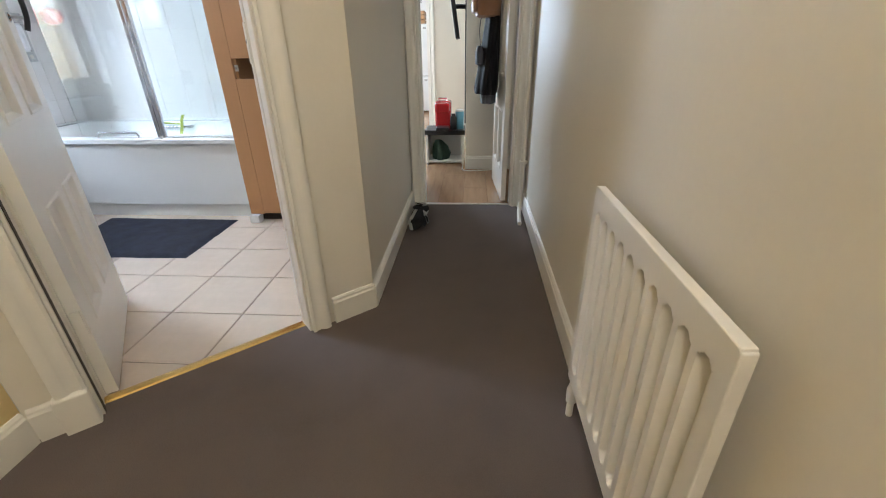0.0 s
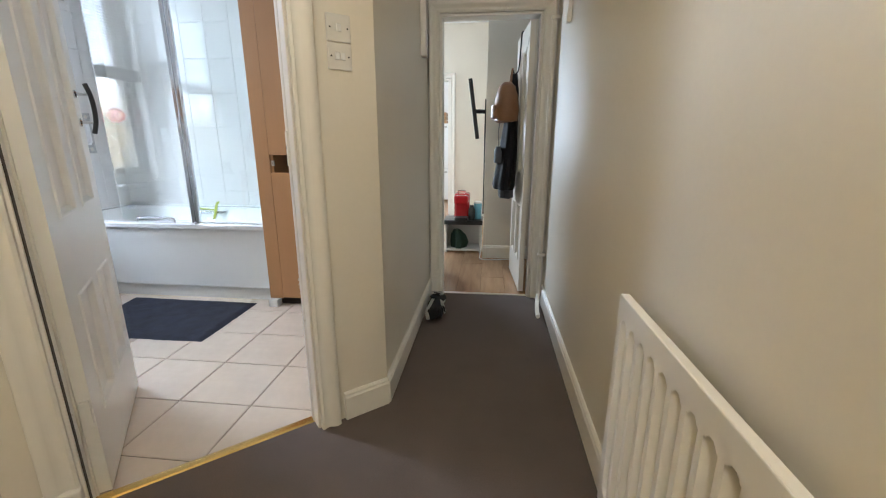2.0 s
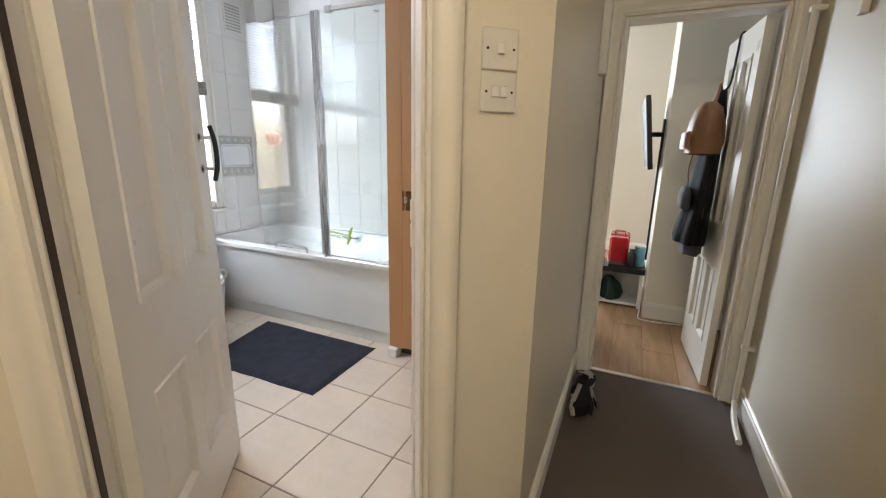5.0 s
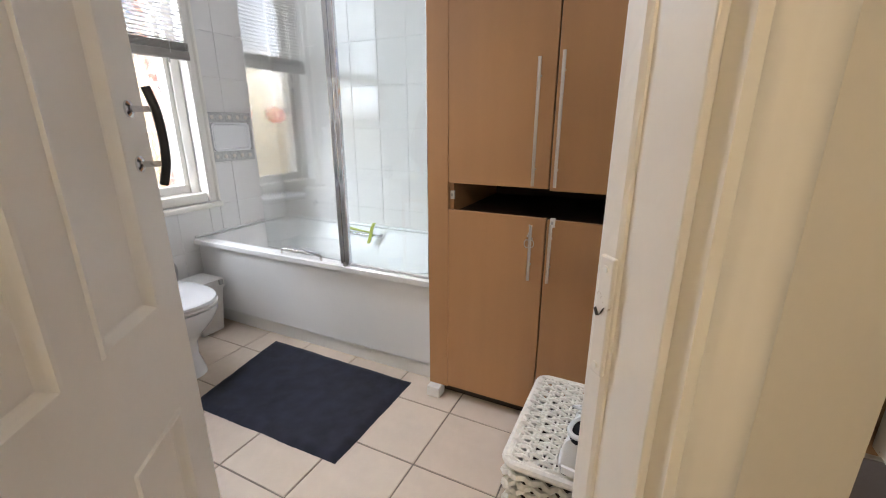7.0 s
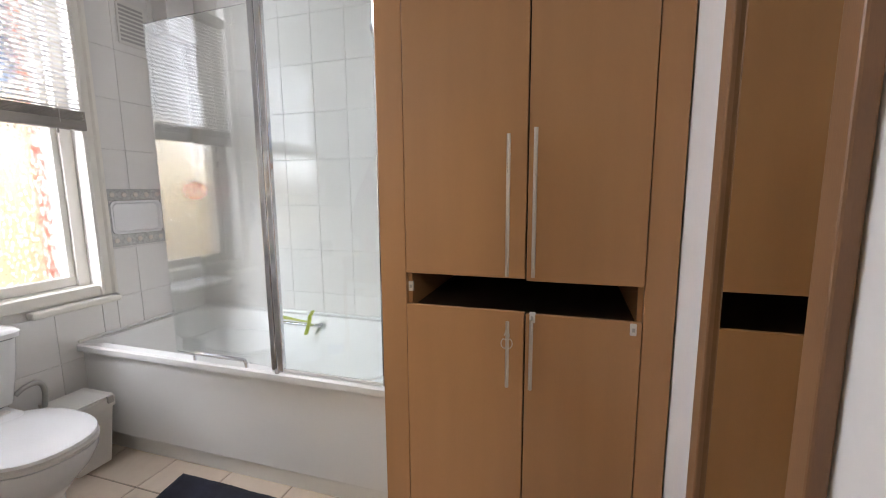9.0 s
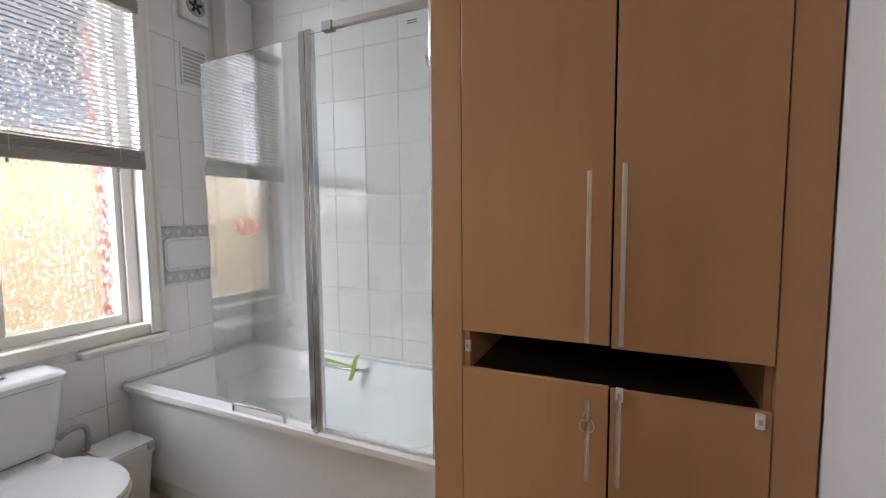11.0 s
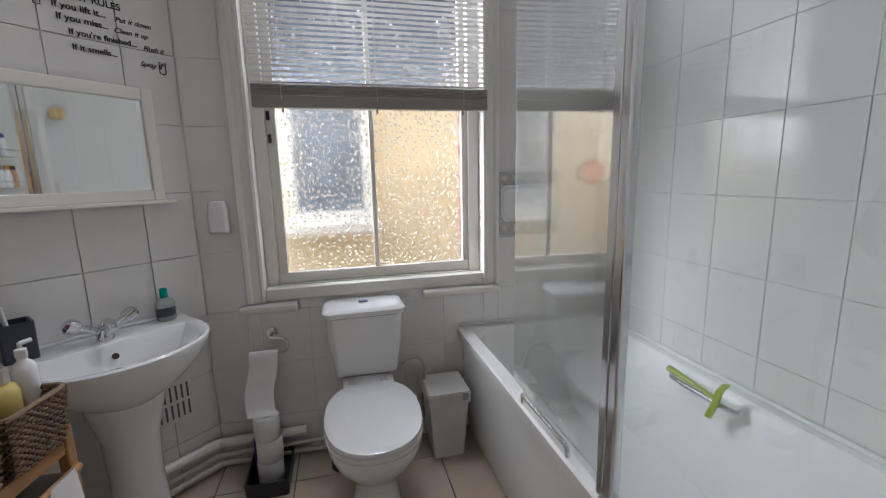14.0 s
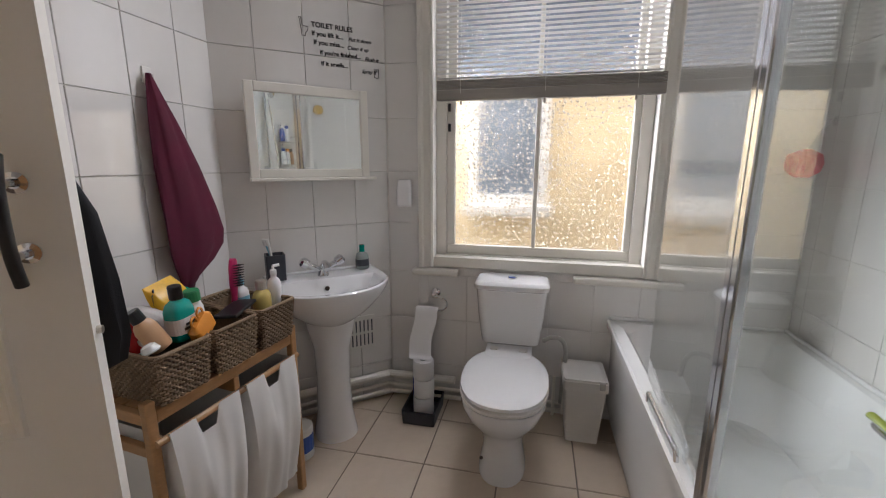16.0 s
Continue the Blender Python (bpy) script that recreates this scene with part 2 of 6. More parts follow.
facing, curve, sheen = snt.nodes.new("ShaderNodeLayerWeight"), snt.nodes.new("ShaderNodeMath"), snt.nodes.new("ShaderNodeMath")
facing.inputs["Blend"].default_value = 0.5
curve.operation, curve.inputs[1].default_value = "POWER", 4.0
sheen.operation, sheen.inputs[1].default_value, sheen.inputs[2].default_value = "MULTIPLY_ADD", 0.88, 0.12
snt.links.new(facing.outputs["Facing"], curve.inputs[0])
snt.links.new(curve.outputs[0], sheen.inputs[0])
snt.links.new(sheen.outputs[0], blend.inputs[0])
snt.links.new(cloudy.outputs[0], blend.inputs[1])
snt.links.new(gloss.outputs[0], blend.inputs[2])
snt.links.new(blend.outputs[0], snt.nodes["Material Output"].inputs["Surface"])
M_PATTERN = glass("patterned window glass", 0.03, (0.74, 0.75, 0.76), 1.45, (40, 0.0010))
# lowered olive mirror colour makes its reflections come out darker
M_TINTMIRROR = mat("olive tinted mirror", (0.70, 0.67, 0.57), 0.02, 1.0, vary=0.02)
M_DKWOOD = mat("brown frame wood", (0.24, 0.125, 0.06), 0.4, vary=0.2, scale=4, stretch=(6, 6, 0.6), bump=0.1)
M_MIRROR = mat("mirror silver", (0.88, 0.89, 0.88), 0.015, 1.0, vary=0.01)

# ---- mesh tools ----


def thing(name, m, label="", category="", group="", kind=""):
    ob = new(name)
    ob.empty_display_size = 0.05
    ob.matrix_basis = m if isinstance(m, Matrix) else pose(*m)
    return tagged(ob, label, category, group, kind)


def part(name, bm, material, parent=None, label="", smooth=False, kind=""):
    """Links a bmesh as one mesh object under its thing or part."""
    me = bpy.data.meshes.new(name)
    bm.normal_update()
    bm.to_mesh(me)
    bm.free()
    me.materials.append(material)
    if smooth:
        me.polygons.foreach_set("use_smooth", [True] * len(me.polygons))
        me.set_sharp_from_angle(angle=radians(40))
    ob = new(name, me)
    ob.parent = parent
    return tagged(ob, label, kind=kind)


def add_box(bm, x0, y0, z0, x1, y1, z1, bevel=0.0, m=None, seg=2):
    b = bmesh.new()
    bmesh.ops.create_cube(b, size=1)
    for v in b.verts:
        v.co = Vector(((x0 + x1) / 2 + v.co.x * (x1 - x0), (y0 + y1) / 2 + v.co.y * (y1 - y0), (z0 + z1) / 2 + v.co.z * (z1 - z0)))
    if bevel:
        bmesh.ops.bevel(b, geom=b.edges[:], offset=bevel, segments=seg, affect="EDGES", profile=0.5)
    join(bm, b, m)
    return bm


def join(bm, b, m=None):
    new_verts = {v: bm.verts.new(m @ v.co if m else v.co) for v in b.verts}
    for f in b.faces:
        try:
            bm.faces.new([new_verts[v] for v in f.verts])
        except ValueError:
            pass
    b.free()
    return bm


def box(x0, y0, z0, x1, y1, z1, bevel=0.0, m=None):
    return add_box(bmesh.new(), x0, y0, z0, x1, y1, z1, bevel, m)


def rings(loops, cap0=True, cap1=True, bm=None, close=True):
    """Skins a list of loops of equal length into one surface."""
    bm = bm or bmesh.new()
    vs = [[bm.verts.new(p) for p in loop] for loop in loops]
    n = len(loops[0])
    for a, b in zip(vs, vs[1:]):
        for i in range(n if close else n - 1):
            j = (i + 1) % n
            bm.faces.new((a[i], a[j], b[j], b[i]))
    if cap0:
        bm.faces.new(vs[0][::-1])
    if cap1:
        bm.faces.new(vs[-1])
    return bm


def ellipse(cx, cy, z, rx, ry, n=28, power=2.0):
    out = []
    for i in range(n):
        a = 2 * math.pi * i / n
        c, s = math.cos(a), math.sin(a)
        out.append((cx + rx * math.copysign(abs(c) ** (2 / power), c), cy + ry * math.copysign(abs(s) ** (2 / power), s), z))
    return out


def lathe(profile, n=20, cx=0.0, cy=0.0, bm=None):
    return rings([ellipse(cx, cy, z, max(r, 0.0005), max(r, 0.0005), n) for r, z in profile], bm=bm)


def tube(points, r, n=10, bm=None, closed=False):
    """A round bar along points."""
    pts = [Vector(p) for p in points]
    loops = []
    up = None
    for i, p in enumerate(pts):
        d = (pts[(i + 1) % len(pts)] if closed or i + 1 < len(pts) else p) - (pts[i - 1] if closed or i else p)
        d.normalize()
        if up is None:
            up = Vector((0, 0, 1)) if abs(d.z) < 0.9 else Vector((1, 0, 0))
        side = d.cross(up).normalized()
        up = side.cross(d).normalized()
        loops.append([p + side * r * math.cos(2 * math.pi * k / n) + up * r * math.sin(2 * math.pi * k / n) for k in range(n)])
    if closed:
        loops.append(loops[0])
        return rings(loops, False, False, bm)
    return rings(loops, True, True, bm)


def arc(points, steps=6):
    """Rounds a polyline by sampling a Catmull-Rom curve through it."""
    p = [Vector(q) for q in points]
    p = [p[0] * 2 - p[1]] + p + [p[-1] * 2 - p[-2]]
    out = []
    for i in range(1, len(p) - 2):
        for k in range(steps):
            t = k / steps
            a, b, c, d = p[i - 1], p[i], p[i + 1], p[i + 2]
            out.append(0.5 * (2 * b + (c - a) * t + (2 * a - 5 * b + 4 * c - d) * t * t + (3 * b - a - 3 * c + d) * t ** 3))
    out.append(p[-2])
    return out


def run(p0, p1):
    """Pose whose x runs from p0 to p1 on plan and whose y points to the left of it."""
    d = Vector(p1) - Vector(p0)
    return pose(p0[0], p0[1], 0, 0, 0, math.degrees(math.atan2(d.y, d.x))), d.length


def sheet_with_holes(bm, length, z0, z1, y0, y1, holes):
    xs = sorted({0.0, length, *[h[0] for h in holes], *[h[1] for h in holes]})
    for a, b in zip(xs, xs[1:]):
        cut = sorted([(h[2], h[3]) for h in holes if h[0] <= a + 1e-6 and h[1] >= b - 1e-6])
        z = z0
        for lo, hi in cut + [(z1, z1)]:
            if lo > z + 1e-4:
                add_box(bm, a, y0, z, b, y1, lo)
            z = max(z, hi)
    return bm


def wall(name, p0, p1, thick, z1, material, holes=(), z0=0.0, label=""):
    """A wall whose face runs from p0 to p1; its body lies to the right of that way."""
    m, length = run(p0, p1)
    bm = sheet_with_holes(bmesh.new(), length, z0, z1, -thick, 0, holes)
    ob = part(name, bm, material)
    ob.matrix_basis = m
    return tagged(ob, label or "plain painted plaster wall", "wall", kind="structure")


TILE_MESHES = {}


def tile_mesh(name, w, h, d, material, bevel):
    key = (name, round(w, 4), round(h, 4))
    if key not in TILE_MESHES:
        b = bmesh.new()
        e = bevel
        lo = [(0, 0, 0), (w, 0, 0), (w, 0, h), (0, 0, h)]
        mid = [(0, d - e, 0), (w, d - e, 0), (w, d - e, h), (0, d - e, h)]
        top = [(e, d, e), (w - e, d, e), (w - e, d, h - e), (e, d, h - e)]
        rings([lo, mid, top], False, True, b)
        bmesh.ops.recalc_face_normals(b, faces=b.faces[:])
        me = bpy.data.meshes.new(name)
        b.to_mesh(me)
        b.free()
        me.materials.append(material)
        TILE_MESHES[key] = me
    return TILE_MESHES[key]


def tile_wall(parent, length, z0, z1, x_off, z_off, w, h, holes=(), gap=0.003, d=0.006):
    """Glazed tiles on a wall's face, each a piece of its own; cut at the ends and at holes."""
    k0, k1 = math.floor((0 - x_off) / w), math.ceil((length - x_off) / w)
    r0, r1 = math.floor((z0 - z_off) / h), math.ceil((z1 - z_off) / h)
    for r in range(r0, r1):
        for k in range(k0, k1):
            a, b = max(0.0, x_off + k * w), min(length, x_off + (k + 1) * w)
            c, e = max(z0, z_off + r * h), min(z1, z_off + (r + 1) * h)
            pieces = [(a, b, c, e)]
            for hx0, hx1, hz0, hz1 in holes:
                nxt = []
                for a, b, c, e in pieces:
                    if b <= hx0 or a >= hx1 or e <= hz0 or c >= hz1:
                        nxt.append((a, b, c, e))
                        continue
                    if a < hx0:
                        nxt.append((a, hx0, c, e))
                    if b > hx1:
                        nxt.append((hx1, b, c, e))
                    if c < hz0:
                        nxt.append((max(a, hx0), min(b, hx1), c, hz0))
                    if e > hz1:
                        nxt.append((max(a, hx0), min(b, hx1), hz1, e))
                pieces = nxt
            for a, b, c, e in pieces:
                if b - a < 0.012 or e - c < 0.012:
                    continue
                ob = new("tile", tile_mesh("tile", b - a - gap, e - c - gap, d, M_TILE, 0.0015))
                ob.parent = parent
                ob.matrix_basis = pose(a + gap / 2, 0, c + gap / 2, random.uniform(-0.07, 0.07), 0, random.uniform(-0.07, 0.07))

# ---- structure ----
H = 2.72
U, N, Q = Vector((0.749, 0.663)), Vector((0.663, -0.749)), Vector((-0.207, 2.130))


def on_door_wall(s, d=0.0):
    p = Q + U * s + N * d
    return (p.x, p.y)


def prism(points, z0, z1):
    return rings([[(x, y, z0) for x, y in points], [(x, y, z1) for x, y in points]])


WIN = (0.66, 1.71, 0.82, 2.63)
wall_w = wall("wall_west", (-3.05, 4.0), (-3.05, 2.035), 0.28, H, M_GROUTW, [WIN], label="white tiled bathroom wall round the window")
wall_n = wall("wall_north", (-1.31, 4.0), (-3.05, 4.0), 0.12, H, M_GROUTW, label="white tiled wall behind the bath")
wall_d = wall("wall_basin", (-3.05, 2.035), (-2.53, 1.44), 0.10, H, M_GROUT, label="white tiled corner wall behind the basin")
wall_s = wall("wall_south", (-2.53, 1.44), (-1.10, 1.44), 0.10, H, M_GROUT, label="white tiled wall with the towel")
wall("wall_east", (-0.345, 2.14), (-0.345, 4.12), 0.034, H, M_WHITEWALL)
wall("wall_shower_end", (-1.31, 4.0), (-1.31, 3.18), -0.006, H, M_TILE, label="white shower end wall")
wall("wall_cupboard_back", (-0.345, 4.0), (-1.31, 4.0), 0.12, H, M_WHITEWALL)
wall_door = wall("wall_doorway", on_door_wall(0), on_door_wall(-1.19), 0.085, H, M_HALL, [(0.303, 1.03, 0.0, 1.99)], label="cream painted angled wall with the bathroom doorway")
wall("wall_hall_west", (-0.21, 3.5), (-0.21, 2.128), 0.10, H, M_HALL, label="cream painted hall wall")
wall("wall_hall_southwest", (-1.10, 1.34), (-1.10, -1.6), 0.10, H, M_LAMPLIT, label="hall wall with warm lamplight put into its yellow colour")
wall("wall_hall_east", (0.62, -1.6), (0.62, 3.62), 0.12, H, M_HALL, label="cream painted hall wall behind the radiator")
wall("wall_hall_north", (0.62, 3.5), (-0.31, 3.5), 0.12, H, M_WHITEWALL, [(0.09, 0.75, 0.0, 1.925)], label="white painted wall over the hall doorway")
wall("wall_hall_south", (-1.20, -1.6), (0.74, -1.6), 0.12, H, M_HALL)
# far room and kitchen
wall("wall_far_west", (-2.6, 7.0), (-2.6, 4.2), 0.2, H, M_HALL)
wall("wall_far_south", (-2.6, 4.2), (-0.22, 4.2), 0.08, H, M_HALL)
wall("wall_far_return", (-0.22, 4.2), (-0.22, 3.62), 0.09, H, M_HALL)
wall("wall_far_southeast", (0.62, 3.625), (2.0, 3.625), 0.12, H, M_HALL)
wall("wall_far_east", (2.0, 3.6), (2.0, 7.0), 0.12, H, M_HALL)
wall("wall_far_north", (2.0, 6.9), (-2.6, 6.9), 0.12, H, M_HALL, [(2.38, 3.13, 0.0, 2.0), (3.43, 4.45, 0.8, 2.2)], label="cream wall with the kitchen doorway")
wall("wall_kitchen_north", (0.8, 9.4), (-2.6, 9.4), 0.12, H, M_WHITEWALL)
wall("wall_kitchen_west", (-2.6, 9.4), (-2.6, 7.02), 0.2, H, M_WHITEWALL, [(0.5, 1.6, 0.9, 2.2)])
wall("wall_kitchen_east", (0.8, 7.02), (0.8, 9.4), 0.12, H, M_WHITEWALL)
breast = part("chimney_breast", box(0.17, 4.57, 0, 1.99, 5.35, H - 0.002, 0.004), M_HALL)
tagged(breast, "cream painted chimney breast in the far room", "wall", kind="structure")
ceiling = part("ceiling", box(-3.35, -1.75, H, 2.15, 9.55, H + 0.15), M_CEIL)
tagged(ceiling, "white painted ceiling", "ceiling", kind="structure")

# floors
carpet = part("floor_hall", prism([(-1.10, -1.6), (0.62, -1.6), (0.62, 3.53), (-0.21, 3.53), on_door_wall(0), on_door_wall(-0.303), on_door_wall(-0.303, -0.07), on_door_wall(-1.03, -0.07), on_door_wall(-1.03), (-1.10, 1.34)][::1], -0.05, 0.006), M_CARPET)
tagged(carpet, "worn brown-grey carpet with short pile", "carpet", kind="structure")
floor_bath = part("floor_bathroom", box(-3.33, 1.30, -0.1, -0.30, 4.1, -0.004), M_FGROUT)
tagged(floor_bath, "beige square floor tiles with dark joints", "floor", kind="structure")
floor_far = part("floor_far_room", box(-2.75, 3.53, -0.1, 2.1, 9.5, -0.004), M_WOODF)
tagged(floor_far, "glossy brown laminate floor", "floor", kind="structure")
sub = part("ground", box(-60, -60, -0.6, 60, 60, -0.12), M_CONCRETE)
tagged(sub, "grey concrete ground outside", "ground", kind="structure")

bar = thing("door_threshold", (*on_door_wall(-0.666, -0.070), 0.006, 0, 0, math.degrees(math.atan2(U.y, U.x))), "polished brass threshold strip between carpet and tiles", "threshold", kind="structure")
part("strip", rings([[(x, -0.019, 0), (x, -0.015, 0.006), (x, 0, 0.009), (x, 0.015, 0.006), (x, 0.019, 0)] for x in (-0.363, 0.363)]), M_BRASS, bar)
bar2 = thing("door_threshold", (0.2, 3.53, 0.004), "brown metal threshold strip in the hall doorway", "threshold", kind="structure")
part("strip", box(-0.33, -0.015, 0, 0.33, 0.015, 0.006, 0.002), M_STEEL, bar2)


def skirting(p0, p1, label="white gloss skirting board"):
    m, length = run(p0, p1)
    prof = [(0, 0), (0.018, 0), (0.018, 0.105), (0.013, 0.112), (0.013, 0.120), (0.006, 0.128), (0, 0.128)]
    ob = part("baseboard", rings([[(x, y, z) for y, z in prof] for x in (0, length)]), M_GLOSS)
    ob.matrix_basis = m
    return tagged(ob, label, "skirting board", kind="structure")


skirting(on_door_wall(0, 0.0), on_door_wall(-0.20))
skirting((-0.21, 3.49), (-0.21, 2.125))
skirting((0.62, -1.58), (0.62, 3.44))
skirting((-1.10, 1.335), (-1.10, -1.58))
skirting(on_door_wall(-1.115), on_door_wall(-1.18))
skirting((2.0, 6.9), (-0.30, 6.9))
skirting((1.99, 4.57), (0.17, 4.57), "white skirting on the chimney breast")


def architrave(name, m, width, height, w=0.08, label="white gloss moulded door casing"):
    """Casing round an opening of that width; local x along the wall, +y out of it."""
    root = thing(name, m, label, "door frame", kind="structure")
    prof = [(0, 0), (0, 0.020), (0.008, 0.024), (0.018, 0.018), (0.034, 0.018), (0.044, 0.026), (0.056, 0.030), (0.068, 0.030), (w - 0.004, 0.026), (w, 0.014), (w, 0)]
    part("side_casing", rings([[(-a, b, 0) for a, b in prof], [(-a, b, height + a) for a, b in prof]]), M_GLOSS, root, smooth=True)
    part("side_casing", rings([[(width + a, b, 0) for a, b in prof][::-1], [(width + a, b, height + a) for a, b in prof][::-1]]), M_GLOSS, root, smooth=True)
    part("head_casing", rings([[(-a, b, height + a) for a, b in prof], [(width + a, b, height + a) for a, b in prof]]), M_GLOSS, root, smooth=True)
    return root


def lining(root, width, height, depth, t=0.03):
    """Jamb boards of a doorway, set back into the wall."""
    for x0, x1 in ((0.0, t), (width - t, width)):
        part("jamb", box(x0, -depth, 0, x1, 0.002, height, 0.002), M_CHIP, root)
    part("head", box(t, -depth, height - t, width - t, 0.002, height, 0.002), M_GLOSS, root)


a_m = math.degrees(math.atan2(-U.y, -U.x))
frame_b = architrave("door_frame_1", pose(*on_door_wall(-0.303), 0, 0, 0, a_m), 0.727, 1.985)
lining(frame_b, 0.727, 1.985, 0.087, 0.010)
# added strip that blocks the bright view through the hinge gap
part("gap_cover", box(0.711, -0.135, 0, 0.727, -0.082, 1.985), M_GLOSS, frame_b)
# dark strip on the jamb paints the shade of the hinge-side gap
part("hinge_gap_shade", box(0.7152, -0.030, 0.004, 0.7172, -0.006, 1.972), M_DARKSHADE, frame_b, "dark strip painted for the shade of the hinge-side gap")
part("plinth", box(0.724, 0.0, 0, 0.815, 0.040, 0.14, 0.006), M_GLOSS, frame_b)
part("rebate_strip", rings([[(0.010, -0.0755, z), (0.0140 + 0.0010 * noise.noise((z * 17, 1, 0)), -0.0745, z), (0.0145 + 0.001 * noise.noise((z * 23, 2, 0)), -0.058, z), (0.0125 + 0.0016 * noise.noise((z * 31, 3, 0)), -0.0525 + 0.0022 * noise.noise((z * 21, 5, 0)), z), (0.010, -0.0515, z)] for z in [1.955 * k / 90 for k in range(91)]]), M_CHIP, frame_b, "rebate strip under thick flaking paint")
# thin dark box stands in for a shaded gap beside the rebate
part("rebate_gap_shade", box(0.0098, -0.0785, 0.01, 0.0106, -0.0757, 1.95), M_DARKSHADE, frame_b, "dark strip painted for the joint's shade behind the rebate")
keep = part("lock_keep", box(0.012, -0.0745, 1.045, 0.0175, -0.0545, 1.165, 0.002), M_CHIP, frame_b, "paint-covered lock keep with a broken dark slot")
part("slot", rings([[(0.0172, y, z), (0.0182, y, z), (0.0182, y + 0.003, z + 0.003), (0.0172, y + 0.003, z + 0.003)] for y, z in ((-0.0752, 1.110), (-0.071, 1.104), (-0.067, 1.106), (-0.063, 1.114))]), M_DARKSHADE, keep)
for z in (1.055, 1.153):
    part("screw", rings([ellipse(0, 0, d, 0.0035, 0.0035, 10) for d in (0, 0.0014)]), M_GLOSS, keep).matrix_basis = pose(0.0174, -0.0645, z, 0, 90)
frame_h = architrave("door_frame_2", pose(0.53, 3.5, 0, 0, 0, 180), 0.66, 1.925, 0.075)
lining(frame_h, 0.66, 1.925, 0.12, 0.015)
frame_k = architrave("door_frame_3", pose(-0.38, 6.9, 0, 0, 0, 180), 0.75, 2.0, 0.075)
lining(frame_k, 0.75, 2.0, 0.12, 0.03)

# ---- window ----
win = thing("window_1", (-3.05, 0, 0), "white painted sash window with obscure patterned glass", "window", kind="structure")
wf = part("window_frame", box(-0.16, 2.29, 0.82, -0.06, 2.345, 2.63, 0.003), M_GLOSS, win)
part("window_frame", box(-0.16, 3.285, 0.82, -0.06, 3.34, 2.63, 0.003), M_GLOSS, win)
part("window_frame", box(-0.16, 2.345, 0.82, -0.05, 3.285, 0.850, 0.003), M_GLOSS, win)
part("window_frame", box(-0.16, 2.345, 2.58, -0.06, 3.285, 2.63, 0.003), M_GLOSS, win)


def sash(z0, z1, x):
    s = part("sash", box(x - 0.035, 2.345, z0, x, 3.285, z0 + 0.05, 0.004), M_GLOSS, win)
    part("rail", box(x - 0.035, 2.345, z1 - 0.04, x, 3.285, z1, 0.004), M_GLOSS, s)
    for y0, y1 in ((2.345, 2.388), (3.255, 3.285)):
        part("stile", box(x - 0.035, y0, z0 + 0.05, x, y1, z1 - 0.04, 0.004), M_GLOSS, s)
    part("glazing_bar", box(x - 0.03, 2.800, z0 + 0.05, x - 0.003, 2.822, z1 - 0.04, 0.004), M_GLOSS, s)
    for y0, y1 in ((2.388, 2.800), (2.822, 3.255)):
        p = part("pane", box(x - 0.020, y0 - 0.004, z0 + 0.046, x - 0.016, y1 + 0.004, z1 - 0.036), M_PATTERN, s, "obscure flower-patterned glass")
        p.visible_shadow = False


sash(0.850, 1.70, -0.075)
sash(1.66, 2.58, -0.115)
for z in (1.52, 1.62):
    part("sash_lift", box(-0.075, 2.352, z - 0.02, -0.062, 2.366, z + 0.02, 0.003), M_BLACK, win, "small black sash fitting")
prof = [(0, 0), (0, 0.022), (0.010, 0.026), (0.022, 0.018), (0.050, 0.018), (0.060, 0.028), (0.074, 0.030), (0.082, 0.014), (0.082, 0)]
for y, sgn in ((2.292, -1), (3.338, 1)):
    part("casing", rings([[(b + 0.004, y + sgn * a, z) for a, b in (prof if sgn < 0 else prof[::-1])] for z in (0.79, 2.70)]), M_GLOSS, win)
part("casing", box(0.004, 2.292, 2.63, 0.030, 3.338, 2.70, 0.004), M_GLOSS, win)
part("apron", box(-0.05, 2.292, 0.79, 0.012, 3.338, 0.846, 0.004), M_GLOSS, win)
for y0, y1 in ((2.18, 2.43), (3.016, 3.415)):
    part("window_sill", box(-0.0, y0, 0.748, 0.055, y1, 0.783, 0.010), M_GLOSS, win, "broken end of a white wooden sill")

blind = thing("venetian_blind", (-3.03, 2.835, 1.640), "white venetian blind lowered halfway with a taupe bottom rail", "blind")
part("headrail", box(-0.025, -0.52, 0.77, 0.03, 0.52, 0.83, 0.004), M_RAIL, blind)
b0 = bmesh.new()
rings([[(x, y, z) for x, z in ((-0.0125, -0.0010), (0.0, 0.0012), (0.0125, -0.0010), (0.0125, -0.0003), (0.0, 0.0019), (-0.0125, -0.0003))] for y in (-0.52, 0.52)], bm=b0)
slat0 = part("slat", b0, M_SLAT, blind)
slat0.matrix_basis = pose(0, 0, 0.104, 0, -9, 0)
for k in range(1, 30):
    o = slat0.copy()
    scene.collection.objects.link(o)
    o.matrix_basis = pose(random.uniform(-0.0006, 0.0006), 0, 0.104 + 0.0222 * k, random.uniform(-0.05, 0.05), -9 + random.uniform(-0.8, 0.8), 0)
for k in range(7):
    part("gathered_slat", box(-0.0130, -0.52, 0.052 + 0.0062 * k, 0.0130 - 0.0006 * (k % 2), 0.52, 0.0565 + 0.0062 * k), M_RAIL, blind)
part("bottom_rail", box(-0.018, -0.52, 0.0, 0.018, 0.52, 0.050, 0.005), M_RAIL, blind)
